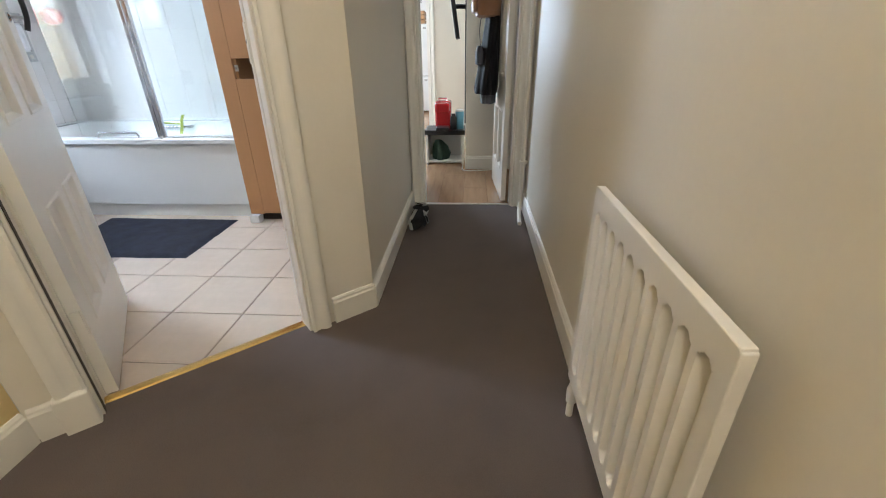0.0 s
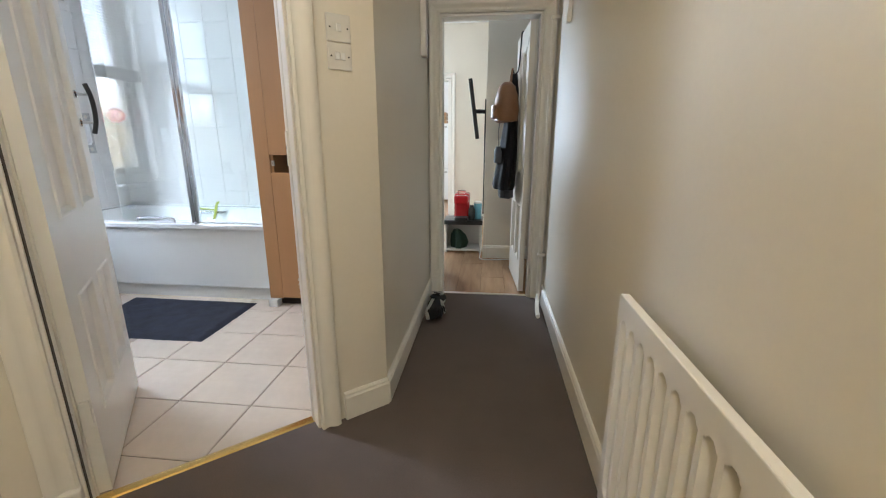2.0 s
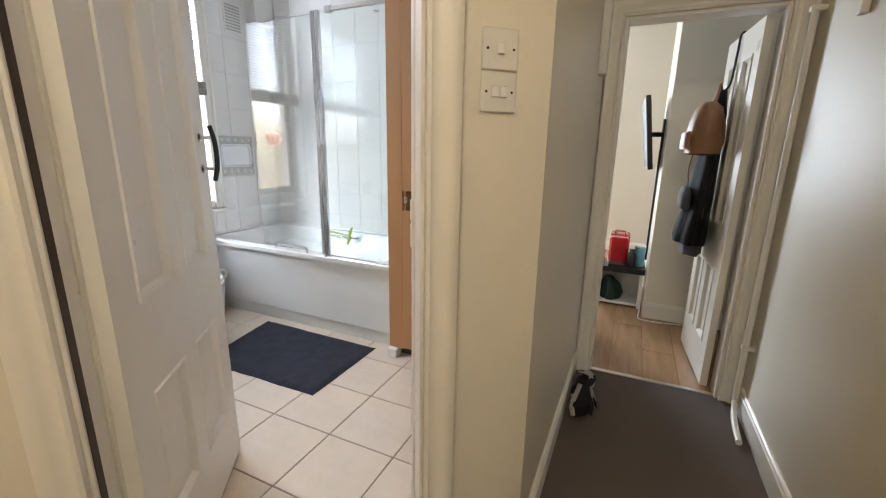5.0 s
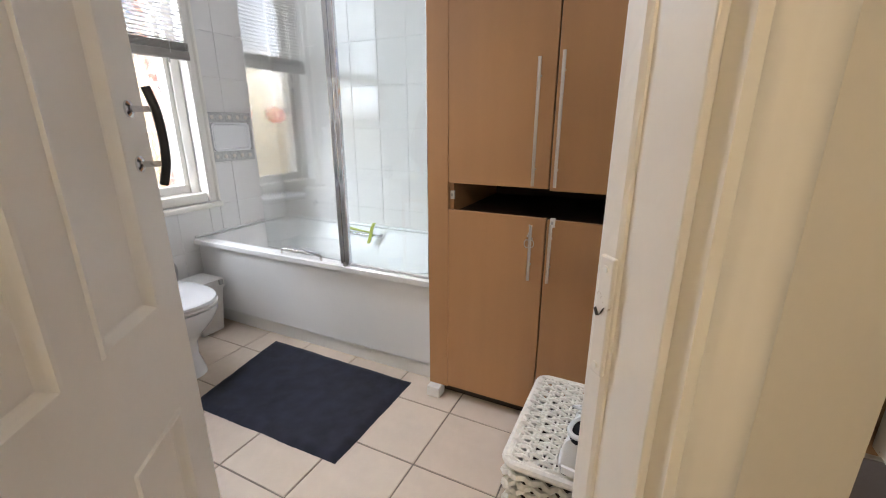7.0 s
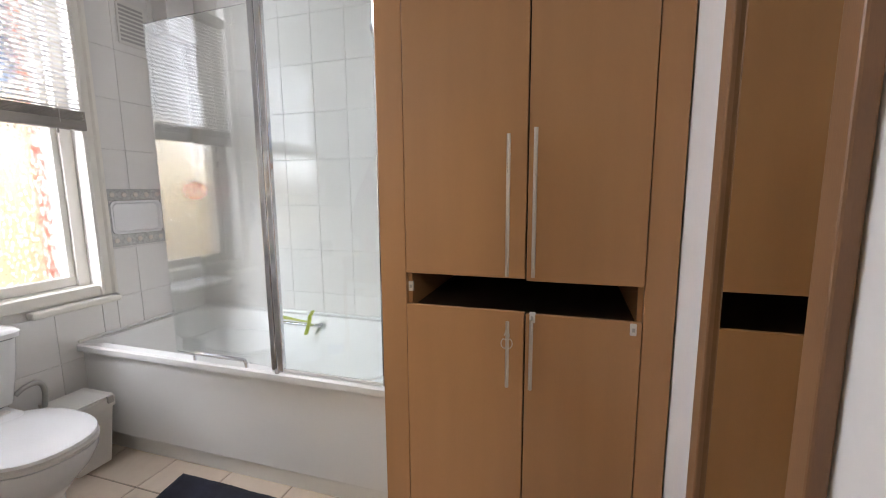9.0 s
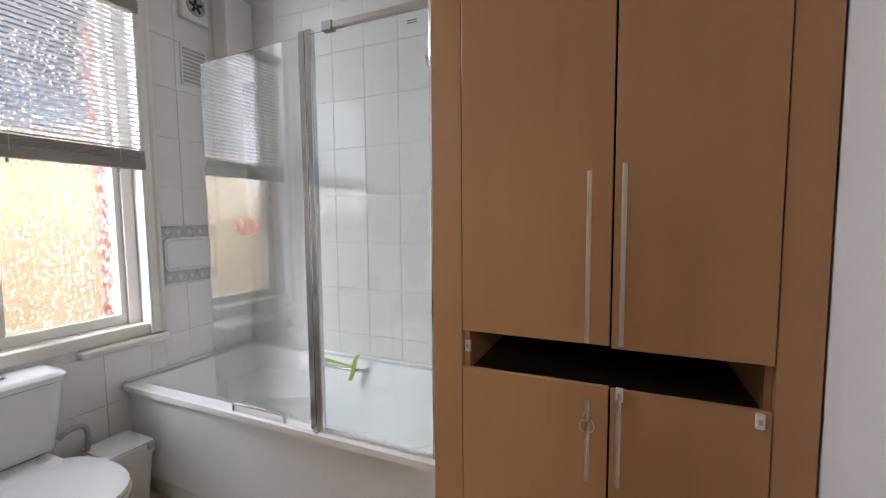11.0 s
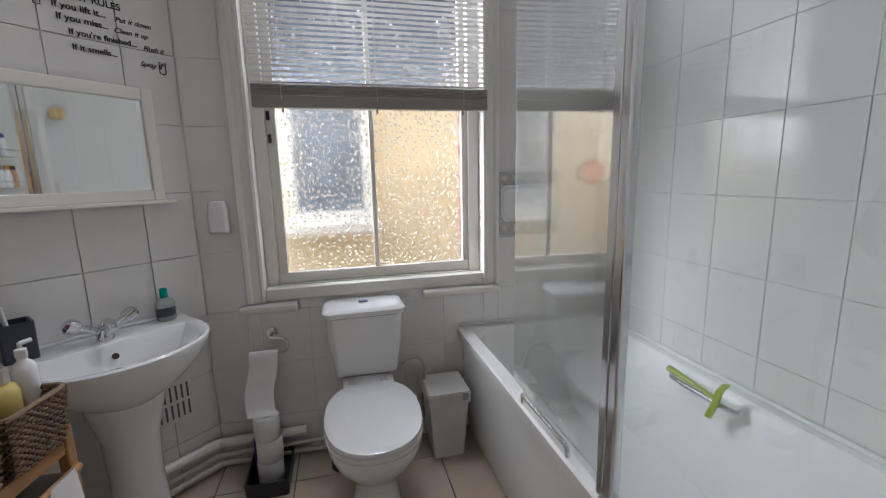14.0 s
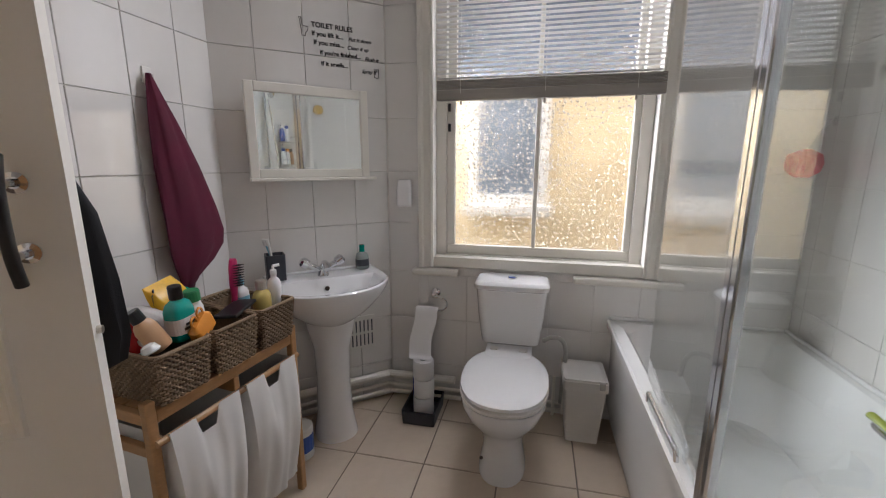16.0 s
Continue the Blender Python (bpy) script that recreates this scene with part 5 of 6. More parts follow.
grille("wall_grille", on_basin_wall(0.175, 0.325), 0.145, 0.19, 2, 6, "white ventilation grille in the tiled wall", True, M_GREYFAB)
WW = -90
grille("wall_vent", pose(-3.0435, 3.665, 2.14, 0, 0, WW), 0.16, 0.23, 9, 1, "white louvred vent high on the wall", False, M_GREYPL)
fan = thing("extractor_fan", pose(-3.0435, 3.67, 2.50, 0, 0, WW), "square white extractor fan", "fan")
part("case", box(-0.085, 0, 0, 0.085, 0.035, 0.17, 0.01), M_PLASTIC, fan)
part("duct_ring", rings([ellipse(0, 0, z, r, r, 24) for z, r in ((0.0, 0.055), (0.008, 0.055), (0.008, 0.045), (0.001, 0.045))], False, True), M_GREYPL, fan).matrix_basis = pose(0, 0.035, 0.085, -90)
for k in range(5):
    part("blade", box(-0.006, 0.034, 0.005, 0.010, 0.039, 0.04, 0.001, pose(0, 0, 0.085, 0, 72 * k)), M_BLACK, fan)
box_in = part("corner_boxing", box(-3.044, 3.80, 2.25, -2.93, 3.99, H - 0.002, 0.003), M_WHITEWALL)
tagged(box_in, "white boxed-in pipe in the ceiling corner", "boxing", kind="structure")
soap = thing("soap_recess", pose(-3.0435, 3.577, 1.035, 0, 0, WW), "white ceramic soap recess with patterned silver borders", "soap holder")
for z0, z1 in ((0.0, 0.066), (0.252, 0.316)):
    part("border", box(-0.168, 0, z0, 0.168, 0.010, z1, 0.003), M_SILVERVENT, soap, "embossed silver border tile")
    for k in range(5):
        part("motif", lathe([(0.015, 0.0), (0.013, 0.003), (0.006, 0.004)], 12), M_STEEL, soap).matrix_basis = pose(-0.128 + 0.064 * k, 0.009, (z0 + z1) / 2, -90)
for x0, x1 in ((-0.168, -0.146), (0.146, 0.168)):
    part("side_border", box(x0, 0, 0.067, x1, 0.010, 0.251, 0.003), M_SILVERVENT, soap)
part("recess", rings([rrect(-0.145, -0.092, 0.145, 0.092, z, 0.03) for z in (0.002, 0.013)] + [rrect(-0.135, -0.082, 0.135, 0.082, 0.013, 0.028), rrect(-0.125, -0.074, 0.125, 0.074, 0.003, 0.025)], False, True), M_CERAMIC, soap, smooth=True).matrix_basis = pose(0, 0, 0.159, -90)
nail = thing("wall_screw", pose(-3.0435, 3.364, 0.942, 0, 0, WW), "small dark screw sunk in a white tile", "screw")
part("head", lathe([(0.004, 0.0), (0.004, 0.006), (0.002, 0.008)], 10), M_DARKSHADE, nail).matrix_basis = pose(0, 0, 0, -90)
disp = thing("soap_dispenser", pose(-3.0435, 2.139, 1.115, 0, 0, WW), "white wall-mounted air freshener", "dispenser")
part("case", rings([rrect(-w, 0, w, d, z, 0.015) for z, w, d in ((0, 0.036, 0.04), (0.01, 0.04, 0.05), (0.10, 0.038, 0.05), (0.135, 0.033, 0.042), (0.14, 0.028, 0.035))]), M_CERAMIC, disp, smooth=True)

# ---- paper, tray, bin, pipes ----
ring_h = thing("toilet_roll_holder", (-3.043, 2.305, 0.645), "chrome ring toilet roll holder", "roll holder")
part("rose", rings([ellipse(0, 0, z, r, r, 18) for z, r in ((0, 0.026), (0.012, 0.024), (0.016, 0.012))]), M_CHROME, ring_h).matrix_basis = pose(0, 0, 0, 0, 90)
part("arm", tube([(0.01, 0, 0), (0.05, 0, -0.01)], 0.007, 10), M_CHROME, ring_h)
part("ring", tube(arc([(0.05, -0.01, -0.01), (0.05, 0.055, -0.02), (0.05, 0.070, -0.055), (0.05, 0.040, -0.085), (0.05, -0.03, -0.088), (0.05, -0.075, -0.08)], 6), 0.005, 8), M_CHROME, ring_h)
strip = thing("hanging_paper", (-2.985, 2.27, 0.57), "white toilet paper strip hanging from the holder", "toilet paper")
b = bmesh.new()
pts = arc([(0.012, 0, -0.006), (-0.002, 0, 0.008), (0.02, 0.0, 0.0), (0.035, -0.005, -0.07), (0.055, -0.025, -0.16), (0.085, -0.02, -0.225), (0.118, -0.010, -0.245)], 5)
rings([[(p.x, p.y - 0.06, p.z), (p.x, p.y + 0.06, p.z), (p.x - 0.002, p.y + 0.055, p.z + 0.001), (p.x - 0.002, p.y - 0.055, p.z + 0.001)] for p in pts], bm=b)
part("strip", b, M_PAPER, strip)
tray = thing("plastic_tray", (-2.89, 2.27, 0), "dark blue-grey plastic tray under the spare paper", "tray")
part("tray", rings([rrect(-0.115, -0.085, 0.115, 0.085, 0.0, 0.01), rrect(-0.12, -0.09, 0.12, 0.09, 0.075, 0.01), rrect(-0.112, -0.082, 0.112, 0.082, 0.075, 0.01), rrect(-0.108, -0.078, 0.108, 0.078, 0.008, 0.01)]), M_DKBLUE, tray)
wrap = thing("paper_packet", (-2.955, 2.225, 0.010), "purple-blue plastic packet in the tray", "packet")
part("packet", rings([rrect(-0.04, -0.025, 0.04, 0.02, z, 0.012) for z in (0.0, 0.18)] + [rrect(-0.03, -0.004, 0.03, 0.004, 0.205, 0.003)]), M_BLUE, wrap)
for k in range(3):
    rl = thing("toilet_roll", (-2.885, 2.272 + 0.003 * (k % 2), 0.010 + 0.104 * k), "white toilet roll stacked in the tray", "toilet roll", "stacked toilet rolls")
    part("paper", lathe([(0.020, 0.0), (0.052, 0.0), (0.055, 0.004), (0.055, 0.098), (0.052, 0.102), (0.020, 0.102), (0.018, 0.05)], 24), M_PAPER, rl, smooth=True)
bin_ = thing("waste_bin", (-2.90, 3.085, 0), "white plastic flip-lid bin beside the bath", "bin")
part("tub", rings([rrect(-0.075, -0.075, 0.075, 0.075, 0, 0.012), rrect(-0.10, -0.095, 0.10, 0.095, 0.29, 0.012)]), M_PLASTIC, bin_, smooth=True)
part("rim", rings([rrect(-0.11, -0.102, 0.11, 0.102, z, 0.012) for z in (0.29, 0.335)]), M_PLASTIC, bin_)
part("lid", rings([rrect(-0.106, -0.098, 0.106, 0.098, 0.335, 0.012), rrect(-0.106, -0.098, 0.106, 0.098, 0.345, 0.012), rrect(-0.085, -0.08, 0.085, 0.08, 0.341, 0.01)]), M_PLASTIC, bin_)
part("latch", box(0.105, 0.06, 0.31, 0.122, 0.085, 0.345, 0.003), M_GREYPL, bin_)
brush = thing("toilet_brush", (-2.90, 2.585, 0), "dark toilet brush pot beside the toilet", "toilet brush")
part("pot", lathe([(0.05, 0), (0.055, 0.005), (0.048, 0.12), (0.045, 0.16), (0.03, 0.165)], 18), M_DKBLUE, brush, smooth=True)
part("stem", tube([(0, 0, 0.16), (0, 0, 0.30)], 0.007, 8), M_GREYPL, brush)
pp = thing("floor_pipes", (0, 0, 0), "white painted pipes running along the foot of the walls", "pipe")
for z, off, r in ((0.045, 0.035, 0.011), (0.085, 0.03, 0.011), (0.15, 0.035, 0.022)):
    a0, a1 = C0 + V * 0.62 + VN * off, C0 + VN * off + V * 0.02
    path = [(a0.x, a0.y, z), (a1.x + 0.01, a1.y - 0.012, z), (-3.04 + off, 2.07 + off, z), (-3.04 + off, 2.42, z)]
    if r < 0.02:
        path += [(-3.04 + off, 2.62, z), (-3.04 + off, 3.18, z)]
    part("pipe", tube(path, r, 10), M_GLOSS, pp)
for k in range(2):
    part("riser", tube([(-2.985 + 0.02 * k, 3.00 - 0.05 * k, 0.04), (-2.985 + 0.02 * k, 3.00 - 0.05 * k, 0.26)], 0.008, 8), M_GLOSS, pp)

# ---- bath mat, hamper, shoes ----
mt = thing("bath_mat", (-1.88, 2.868, 0.0), "dark navy fluffy bath mat on the tiles", "bath mat")
b = bmesh.new()
nx, ny = 60, 38
corners = [(-0.395, -0.311), (0.46, -0.294), (0.461, 0.299), (-0.505, 0.309)]
grid = []
for i in range(nx + 1):
    col = []
    for j in range(ny + 1):
        u, v = i / nx, j / ny
        x = (corners[0][0] * (1 - u) + corners[1][0] * u) * (1 - v) + (corners[3][0] * (1 - u) + corners[2][0] * u) * v
        y = (corners[0][1] * (1 - u) + corners[1][1] * u) * (1 - v) + (corners[3][1] * (1 - u) + corners[2][1] * u) * v
        edge = min(1.0, min(u, 1 - u) * 30, min(v, 1 - v) * 20)
        z = 0.001 + 0.015 * edge + 0.004 * edge * noise.noise((x * 9, y * 9, 0)) + random.uniform(-0.0012, 0.0012)
        x += 0.006 * noise.noise((x * 5, y * 5, 3))
        col.append(b.verts.new((x, y + 0.004 * noise.noise((x * 6, y * 6, 7)), z)))
    grid.append(col)
for i in range(nx):
    for j in range(ny):
        b.faces.new((grid[i][j], grid[i + 1][j], grid[i + 1][j + 1], grid[i][j + 1]))
part("fleece", b, M_MAT, mt, smooth=True)


def weave_band(b, w, d, z0, h, rows, r, flare, n_stake, wob):
    """Woven basket side: wavy strands round a rectangle that grows from w x d by flare."""
    for k in range(rows):
        f = k / (rows - 1)
        hw, hd, z = w / 2 + flare * f, d / 2 + flare * f, z0 + h * f
        base = []
        per = 2 * (2 * hw + 2 * hd)
        steps = n_stake * 4
        for i in range(steps):
            s = per * i / steps
            if s < 2 * hw:
                p, nrm = Vector((-hw + s, -hd, z)), Vector((0, -1, 0))
            elif s < 2 * hw + 2 * hd:
                p, nrm = Vector((hw, -hd + s - 2 * hw, z)), Vector((1, 0, 0))
            elif s < 4 * hw + 2 * hd:
                p, nrm = Vector((hw - (s - 2 * hw - 2 * hd), hd, z)), Vector((0, 1, 0))
            else:
                p, nrm = Vector((-hw, hd - (s - 4 * hw - 2 * hd), z)), Vector((-1, 0, 0))
            base.append(p + nrm * wob * math.sin(math.pi * i / 2 + math.pi * (k % 2) + 0.4) + Vector((0, 0, random.uniform(-0.3, 0.3) * r)))
        tube(base, r, 5, b, closed=True)
    return b


hamper = thing("wicker_hamper", (-0.535, 2.545, 0), "white painted wicker laundry hamper with a lid", "laundry basket")
HW, HD, HH = 0.30, 0.38, 0.50
part("weave", weave_band(bmesh.new(), HW - 0.05, HD - 0.05, 0.012, HH - 0.03, 22, 0.0085, 0.022, 34, 0.006), M_WHITEWICK, hamper)
# added near-black box puts the shade between the strands into colour
part("liner", rings([rrect(-HW / 2 + 0.034, -HD / 2 + 0.034, HW / 2 - 0.034, HD / 2 - 0.034, z, 0.01) for z in (0.006, HH - 0.02)]), M_DARKSHADE, hamper)
lid = part("lid", tube([Vector(p) for p in rrect(-HW / 2, -HD / 2, HW / 2, HD / 2, HH + 0.015, 0.03)], 0.011, 8, closed=True), M_WHITEWICK, hamper)
b = bmesh.new()
for k in range(23):
    y = -HD / 2 + 0.012 + (HD - 0.024) * k / 22
    tube([(-HW / 2 + (HW * i / 24), y, HH + 0.020 + 0.004 * math.sin(math.pi * i / 2 + math.pi * (k % 2))) for i in range(25)], 0.0058, 5, b)
for k in range(9):
    x = -HW / 2 + 0.018 + (HW - 0.036) * k / 8
    for dx in (-0.006, 0.006):
        tube([(x + dx, -HD / 2, HH + 0.020), (x + dx, HD / 2, HH + 0.020)], 0.004, 5, b)
part("lid_weave", b, M_WHITEWICK, lid)
trainer("white_trainer", pose(-0.515, 2.49, HH + 0.031, 0, 0, 82), M_CLOTH, M_CERAMIC, "white canvas trainer on the hamper lid", "white shoes")
trainer("white_trainer", pose(-0.415, 2.48, HH + 0.031, 0, 0, 72), M_CLOTH, M_CERAMIC, "white canvas trainer on the hamper lid", "white shoes")

# ---- laundry stand with baskets ----
LM = pose(-2.272, 1.930, 0, 0, 0, -6.6)
st = thing("laundry_stand", LM, "bamboo laundry stand with two hanging white bags", "laundry stand")
SL, SD, SZ = 0.585, 0.36, 0.69
for x in (0.0, SL - 0.028):
    for y in (-0.028, -SD):
        part("post", box(x, y, 0.0, x + 0.028, y + 0.028, SZ + 0.035, 0.005), M_PINE, st)
    part("side_rail", box(x + 0.004, -SD + 0.028, SZ - 0.035, x + 0.024, -0.028, SZ - 0.002, 0.003), M_PINE, st)
    part("side_rail", box(x + 0.004, -SD + 0.028, SZ - 0.13, x + 0.024, -0.028, SZ - 0.10, 0.003), M_PINE, st)
    part("foot_rail", box(x + 0.004, -SD + 0.028, 0.07, x + 0.024, -0.028, 0.10, 0.003), M_PINE, st)
part("front_rail", box(0.028, -0.024, SZ - 0.035, SL - 0.028, -0.004, SZ + 0.004, 0.004), M_PINE, st)
part("back_rail", box(0.028, -SD + 0.004, SZ - 0.035, SL - 0.028, -SD + 0.024, SZ + 0.004, 0.004), M_PINE, st)
for k in range(6):
    y = -0.030 - 0.052 * k
    part("shelf_slat", box(0.028, y - 0.045, SZ - 0.018, SL - 0.028, y, SZ - 0.004, 0.002), M_PINE, st)
part("centre_rail", box(SL / 2 - 0.011, -SD + 0.03, SZ - 0.10, SL / 2 + 0.011, -0.004, SZ - 0.035, 0.003), M_PINE, st)
part("foot_bar", box(0.028, -SD + 0.006, 0.07, SL - 0.028, -SD + 0.026, 0.10, 0.003), M_PINE, st)
for x0, x1 in ((0.03, SL / 2 - 0.006), (SL / 2 + 0.006, SL - 0.03)):
    for y in (0.006, -SD + 0.03):
        part("hanging_rod", tube([(x0 - 0.02, y, SZ - 0.085), (x1 + 0.02, y, SZ - 0.085)], 0.011, 10), M_PINE, st)
    cx, hw, hd = (x0 + x1) / 2, (x1 - x0) / 2 - 0.010, SD / 2 + 0.001
    rim = [(-1 + 2 * k / 30, 1.0) for k in range(30)] + [(1.0, 1 - 2 * k / 12) for k in range(12)] + [(1 - 2 * k / 30, -1.0) for k in range(30)] + [(-1.0, -1 + 2 * k / 12) for k in range(12)]
    loops = []
    for j in range(21):
        f = j / 20
        loop = []
        for k, (ex, ey) in enumerate(rim):
            w = 0.009 * f * math.sin(0.38 * k + 2 * f) + 0.004 * f * math.sin(0.9 * k - 4 * f)
            rnd = 1 - 0.06 * f * (abs(ex) ** 6) * (abs(ey) ** 6) * 2
            px = cx + hw * ex * (1 - 0.07 * f * f) * rnd + (w if abs(ex) == 1.0 else 0)
            py = -SD / 2 + 0.018 + (hd + 0.026 * math.sin(math.pi * min(1, f * 1.05))) * ey * rnd + (w * ey if abs(ey) == 1.0 else 0)
            cut = 0.060 * max(0.0, min(1.0, (0.34 - abs(ex)) * 8)) if abs(ey) == 1.0 else 0.012
            loop.append((px, py, (SZ - 0.068 - cut) * (1 - f) + 0.125 * f))
        loops.append(loop)
    part("laundry_bag", rings(loops, False, True), M_CLOTH, st, "white cotton laundry bag with a cut-out handle", smooth=True)


def seagrass_basket(x, w):
    o = thing("seagrass_basket", LM @ pose(x, -0.140, SZ + 0.005), "brown woven seagrass basket full of toiletries", "basket", "baskets on the laundry stand")
    h = 0.135
    part("weave", weave_band(bmesh.new(), w - 0.035, 0.285, 0.008, h, 17, 0.0050, 0.012, int(30 + w * 90), 0.0040), M_WICKER, o)
    part("liner", rings([rrect(-w / 2 + 0.022, -0.14, w / 2 - 0.022, 0.14, 0.002, 0.01), rrect(-w / 2 + 0.012, -0.15, w / 2 - 0.012, 0.15, h - 0.01, 0.01), rrect(-w / 2 + 0.016, -0.146, w / 2 - 0.016, 0.146, h - 0.01, 0.01), rrect(-w / 2 + 0.026, -0.136, w / 2 - 0.026, 0.136, 0.012, 0.01)]), M_WICKER, o)
    part("rim", tube([Vector(p) for p in rrect(-w / 2 + 0.004, -0.156, w / 2 - 0.004, 0.156, h + 0.010, 0.02)], 0.0065, 8, closed=True), M_WICKER, o)
    return o


seagrass_basket(0.100, 0.178)
seagrass_basket(0.285, 0.178)
seagrass_basket(0.470, 0.178)
BZ = SZ + 0.050


def at(x, y, z=0.0, rx=0, ry=0, rz=0):
    return LM @ pose(x, y, BZ + z, rx, ry, rz)


# far basket
pump_bottle("face_wash", at(0.028, -0.060, 0.060, 0, 0, 150), M_CERAMIC, M_CERAMIC, "white foaming pump bottle", 0.026, 0.125)
cap_bottle("bath_oil", at(0.085, -0.070, 0.045), M_AMBER, M_STEEL, "round pale yellow bottle with a silver cap", 0.038, 0.105, 2.0, None, 0.5, 0.03)
pump_bottle("baby_lotion", at(0.095, -0.155, 0.055), M_CERAMIC, M_LBLUE, "white bottle with a light blue pump", 0.028, 0.10, 2.6, M_LBLUE)
brush_h = thing("hair_brush", at(0.150, -0.135, 0.05, 0, -6, 20), "magenta hair brush with black bristles", "hair brush")
part("handle", rings([ellipse(0, 0, z, w, 0.010, 16) for z, w in ((0, 0.012), (0.08, 0.013), (0.12, 0.026), (0.18, 0.030), (0.21, 0.02), (0.215, 0.006))]), M_PINK, brush_h, smooth=True)
b = bmesh.new()
for i in range(9):
    for s in (-0.018, -0.006, 0.006, 0.018):
        add_box(b, s - 0.0015, 0.008, 0.118 + 0.009 * i, s + 0.0015, 0.030, 0.120 + 0.009 * i)
part("bristles", b, M_BLACK, brush_h)
# middle basket
phone = thing("black_case", at(0.185, -0.085, 0.100, 4, 6, 15), "flat black case lying over the basket edge", "case")
part("slab", box(-0.06, -0.04, 0, 0.075, 0.04, 0.012, 0.004), M_BLACK, phone)
clip = thing("hair_clippers", at(0.265, -0.20, 0.08, 25, 0, 30), "grey plastic electric hair clippers", "clippers")
part("body", rings([ellipse(0, 0, z, w, w * 0.8, 14) for z, w in ((0, 0.016), (0.06, 0.020), (0.11, 0.018), (0.13, 0.020), (0.135, 0.016))]), M_GREYPL, clip, smooth=True)
# near basket
pouch = thing("yellow_pouch", at(0.325, -0.185, 0.140, 30, 6, 14), "bright yellow foil pouch", "pouch")
part("foil", rings([rrect(-w, -d, w, d, z, min(w, d) * 0.6) for z, w, d in ((0, 0.055, 0.02), (0.03, 0.062, 0.026), (0.07, 0.060, 0.018), (0.095, 0.060, 0.004), (0.102, 0.059, 0.002))]), M_YELLOW, pouch, smooth=True)
part("print", box(-0.035, -0.028, 0.045, 0.03, -0.0245, 0.06, 0.001), M_CLOTH, pouch)
cl = thing("folded_cloth", at(0.455, -0.165, 0.090) @ Matrix.Scale(1.25, 4), "crumpled white and grey cloth lying in the basket", "cloth")
part("cloth", drape([(0.0, 0.0, 0.075, 0.0, 0.09), (0.03, 0.0, 0.08, 0.0, 0.10), (0.055, 0.01, 0.065, -0.02, 0.08), (0.07, 0.01, 0.03, -0.02, 0.04)], None, 40, 5, 0.16, 11), M_GREYCLOTH, cl, smooth=True)
mw = cap_bottle("mouthwash", at(0.418, -0.050, 0.098, 0, 4, 8), M_TEAL, M_BLACK, "teal mouthwash bottle with a black cap and white label", 0.040, 0.125, 3.0, M_CLOTH, 0.45, 0.035)
for k, z in enumerate((0.034, 0.046)):
    part("print_bar", box(-0.022, 0.0312, z, 0.022 - 0.008 * k, 0.0325, z + 0.007), M_INK, mw, "dark print on the label")
cap_bottle("green_cream", at(0.330, -0.095, 0.085, 0, 6), M_CERAMIC, M_GREEN, "white tube with a green cap", 0.028, 0.10, 2.2, None, 0.85, 0.03)
org = thing("orange_shaver", at(0.372, -0.020, 0.098, 0, 30, 20), "orange plastic pack with round loops", "packet")
part("body", rings([rrect(-0.045, -0.018, 0.045, 0.018, z, 0.012) for z in (0, 0.045)] + [rrect(-0.03, -0.008, 0.03, 0.008, 0.06, 0.006)]), M_ORANGE, org, smooth=True)
for x in (-0.02, 0.016):
    part("loop", tube([(x + 0.014 * math.cos(a * 0.6283), 0, 0.068 + 0.016 * math.sin(a * 0.6283)) for a in range(10)], 0.0035, 6, closed=True), M_ORANGE, org)
cap_bottle("brown_lotion", at(0.490, -0.040, 0.098, 14, 22, 0), M_BEIGE, M_BLACK, "beige lotion bottle with a dark cap", 0.030, 0.10, 2.4, None, 0.6, 0.03)
cap_bottle("red_bottle", at(0.520, -0.090, 0.095, 10, 0, 40), M_RED, M_CERAMIC, "red bottle lying among toiletries", 0.028, 0.09, 2.4, None, 0.6, 0.02)
cap_bottle("clear_bottle", at(0.46, -0.29, 0.090, 0, 20, 0), M_LBLUE, M_CERAMIC, "pale clear bottle at the back of the basket", 0.03, 0.09)
cap_bottle("teal_tube", at(0.335, -0.22, 0.100, 0, -60, 20), M_LBLUE, M_TEAL, "white and teal tube", 0.022, 0.11, 2.2, None, 0.8, 0.02)
jar = thing("glass_jar", at(0.47, -0.235, 0.10, 12, 0, 0), "clear lidded plastic jar among the toiletries", "jar")
part("jar", lathe([(0.03, 0), (0.034, 0.004), (0.034, 0.05), (0.03, 0.055)], 18), M_LBLUE, jar, smooth=True)
part("lid", lathe([(0.035, 0.055), (0.035, 0.068), (0.03, 0.072)], 18), M_PLASTIC, jar)
comb = thing("black_comb", at(0.365, -0.215, 0.11, 0, 18, 40), "black comb standing in the basket", "comb")
part("spine", box(-0.01, -0.002, 0, 0.0, 0.002, 0.11, 0.001), M_BLACK, comb)
for k in range(14):
    part("tooth", box(0.0, -0.001, 0.006 + 0.007 * k, 0.018, 0.001, 0.009 + 0.007 * k), M_BLACK, comb)
lidc = thing("pill_tub", at(0.530, -0.025, 0.105, 20, 15, 0), "small white plastic tub lying in a wicker basket", "tub")
part("cap", lathe([(0.022, 0), (0.024, 0.004), (0.018, 0.02), (0.010, 0.024)], 16), M_CERAMIC, lidc, smooth=True)
puffc = thing("cotton_packet", at(0.525, -0.205, 0.085), "crumpled white packet of cotton wool", "packet")
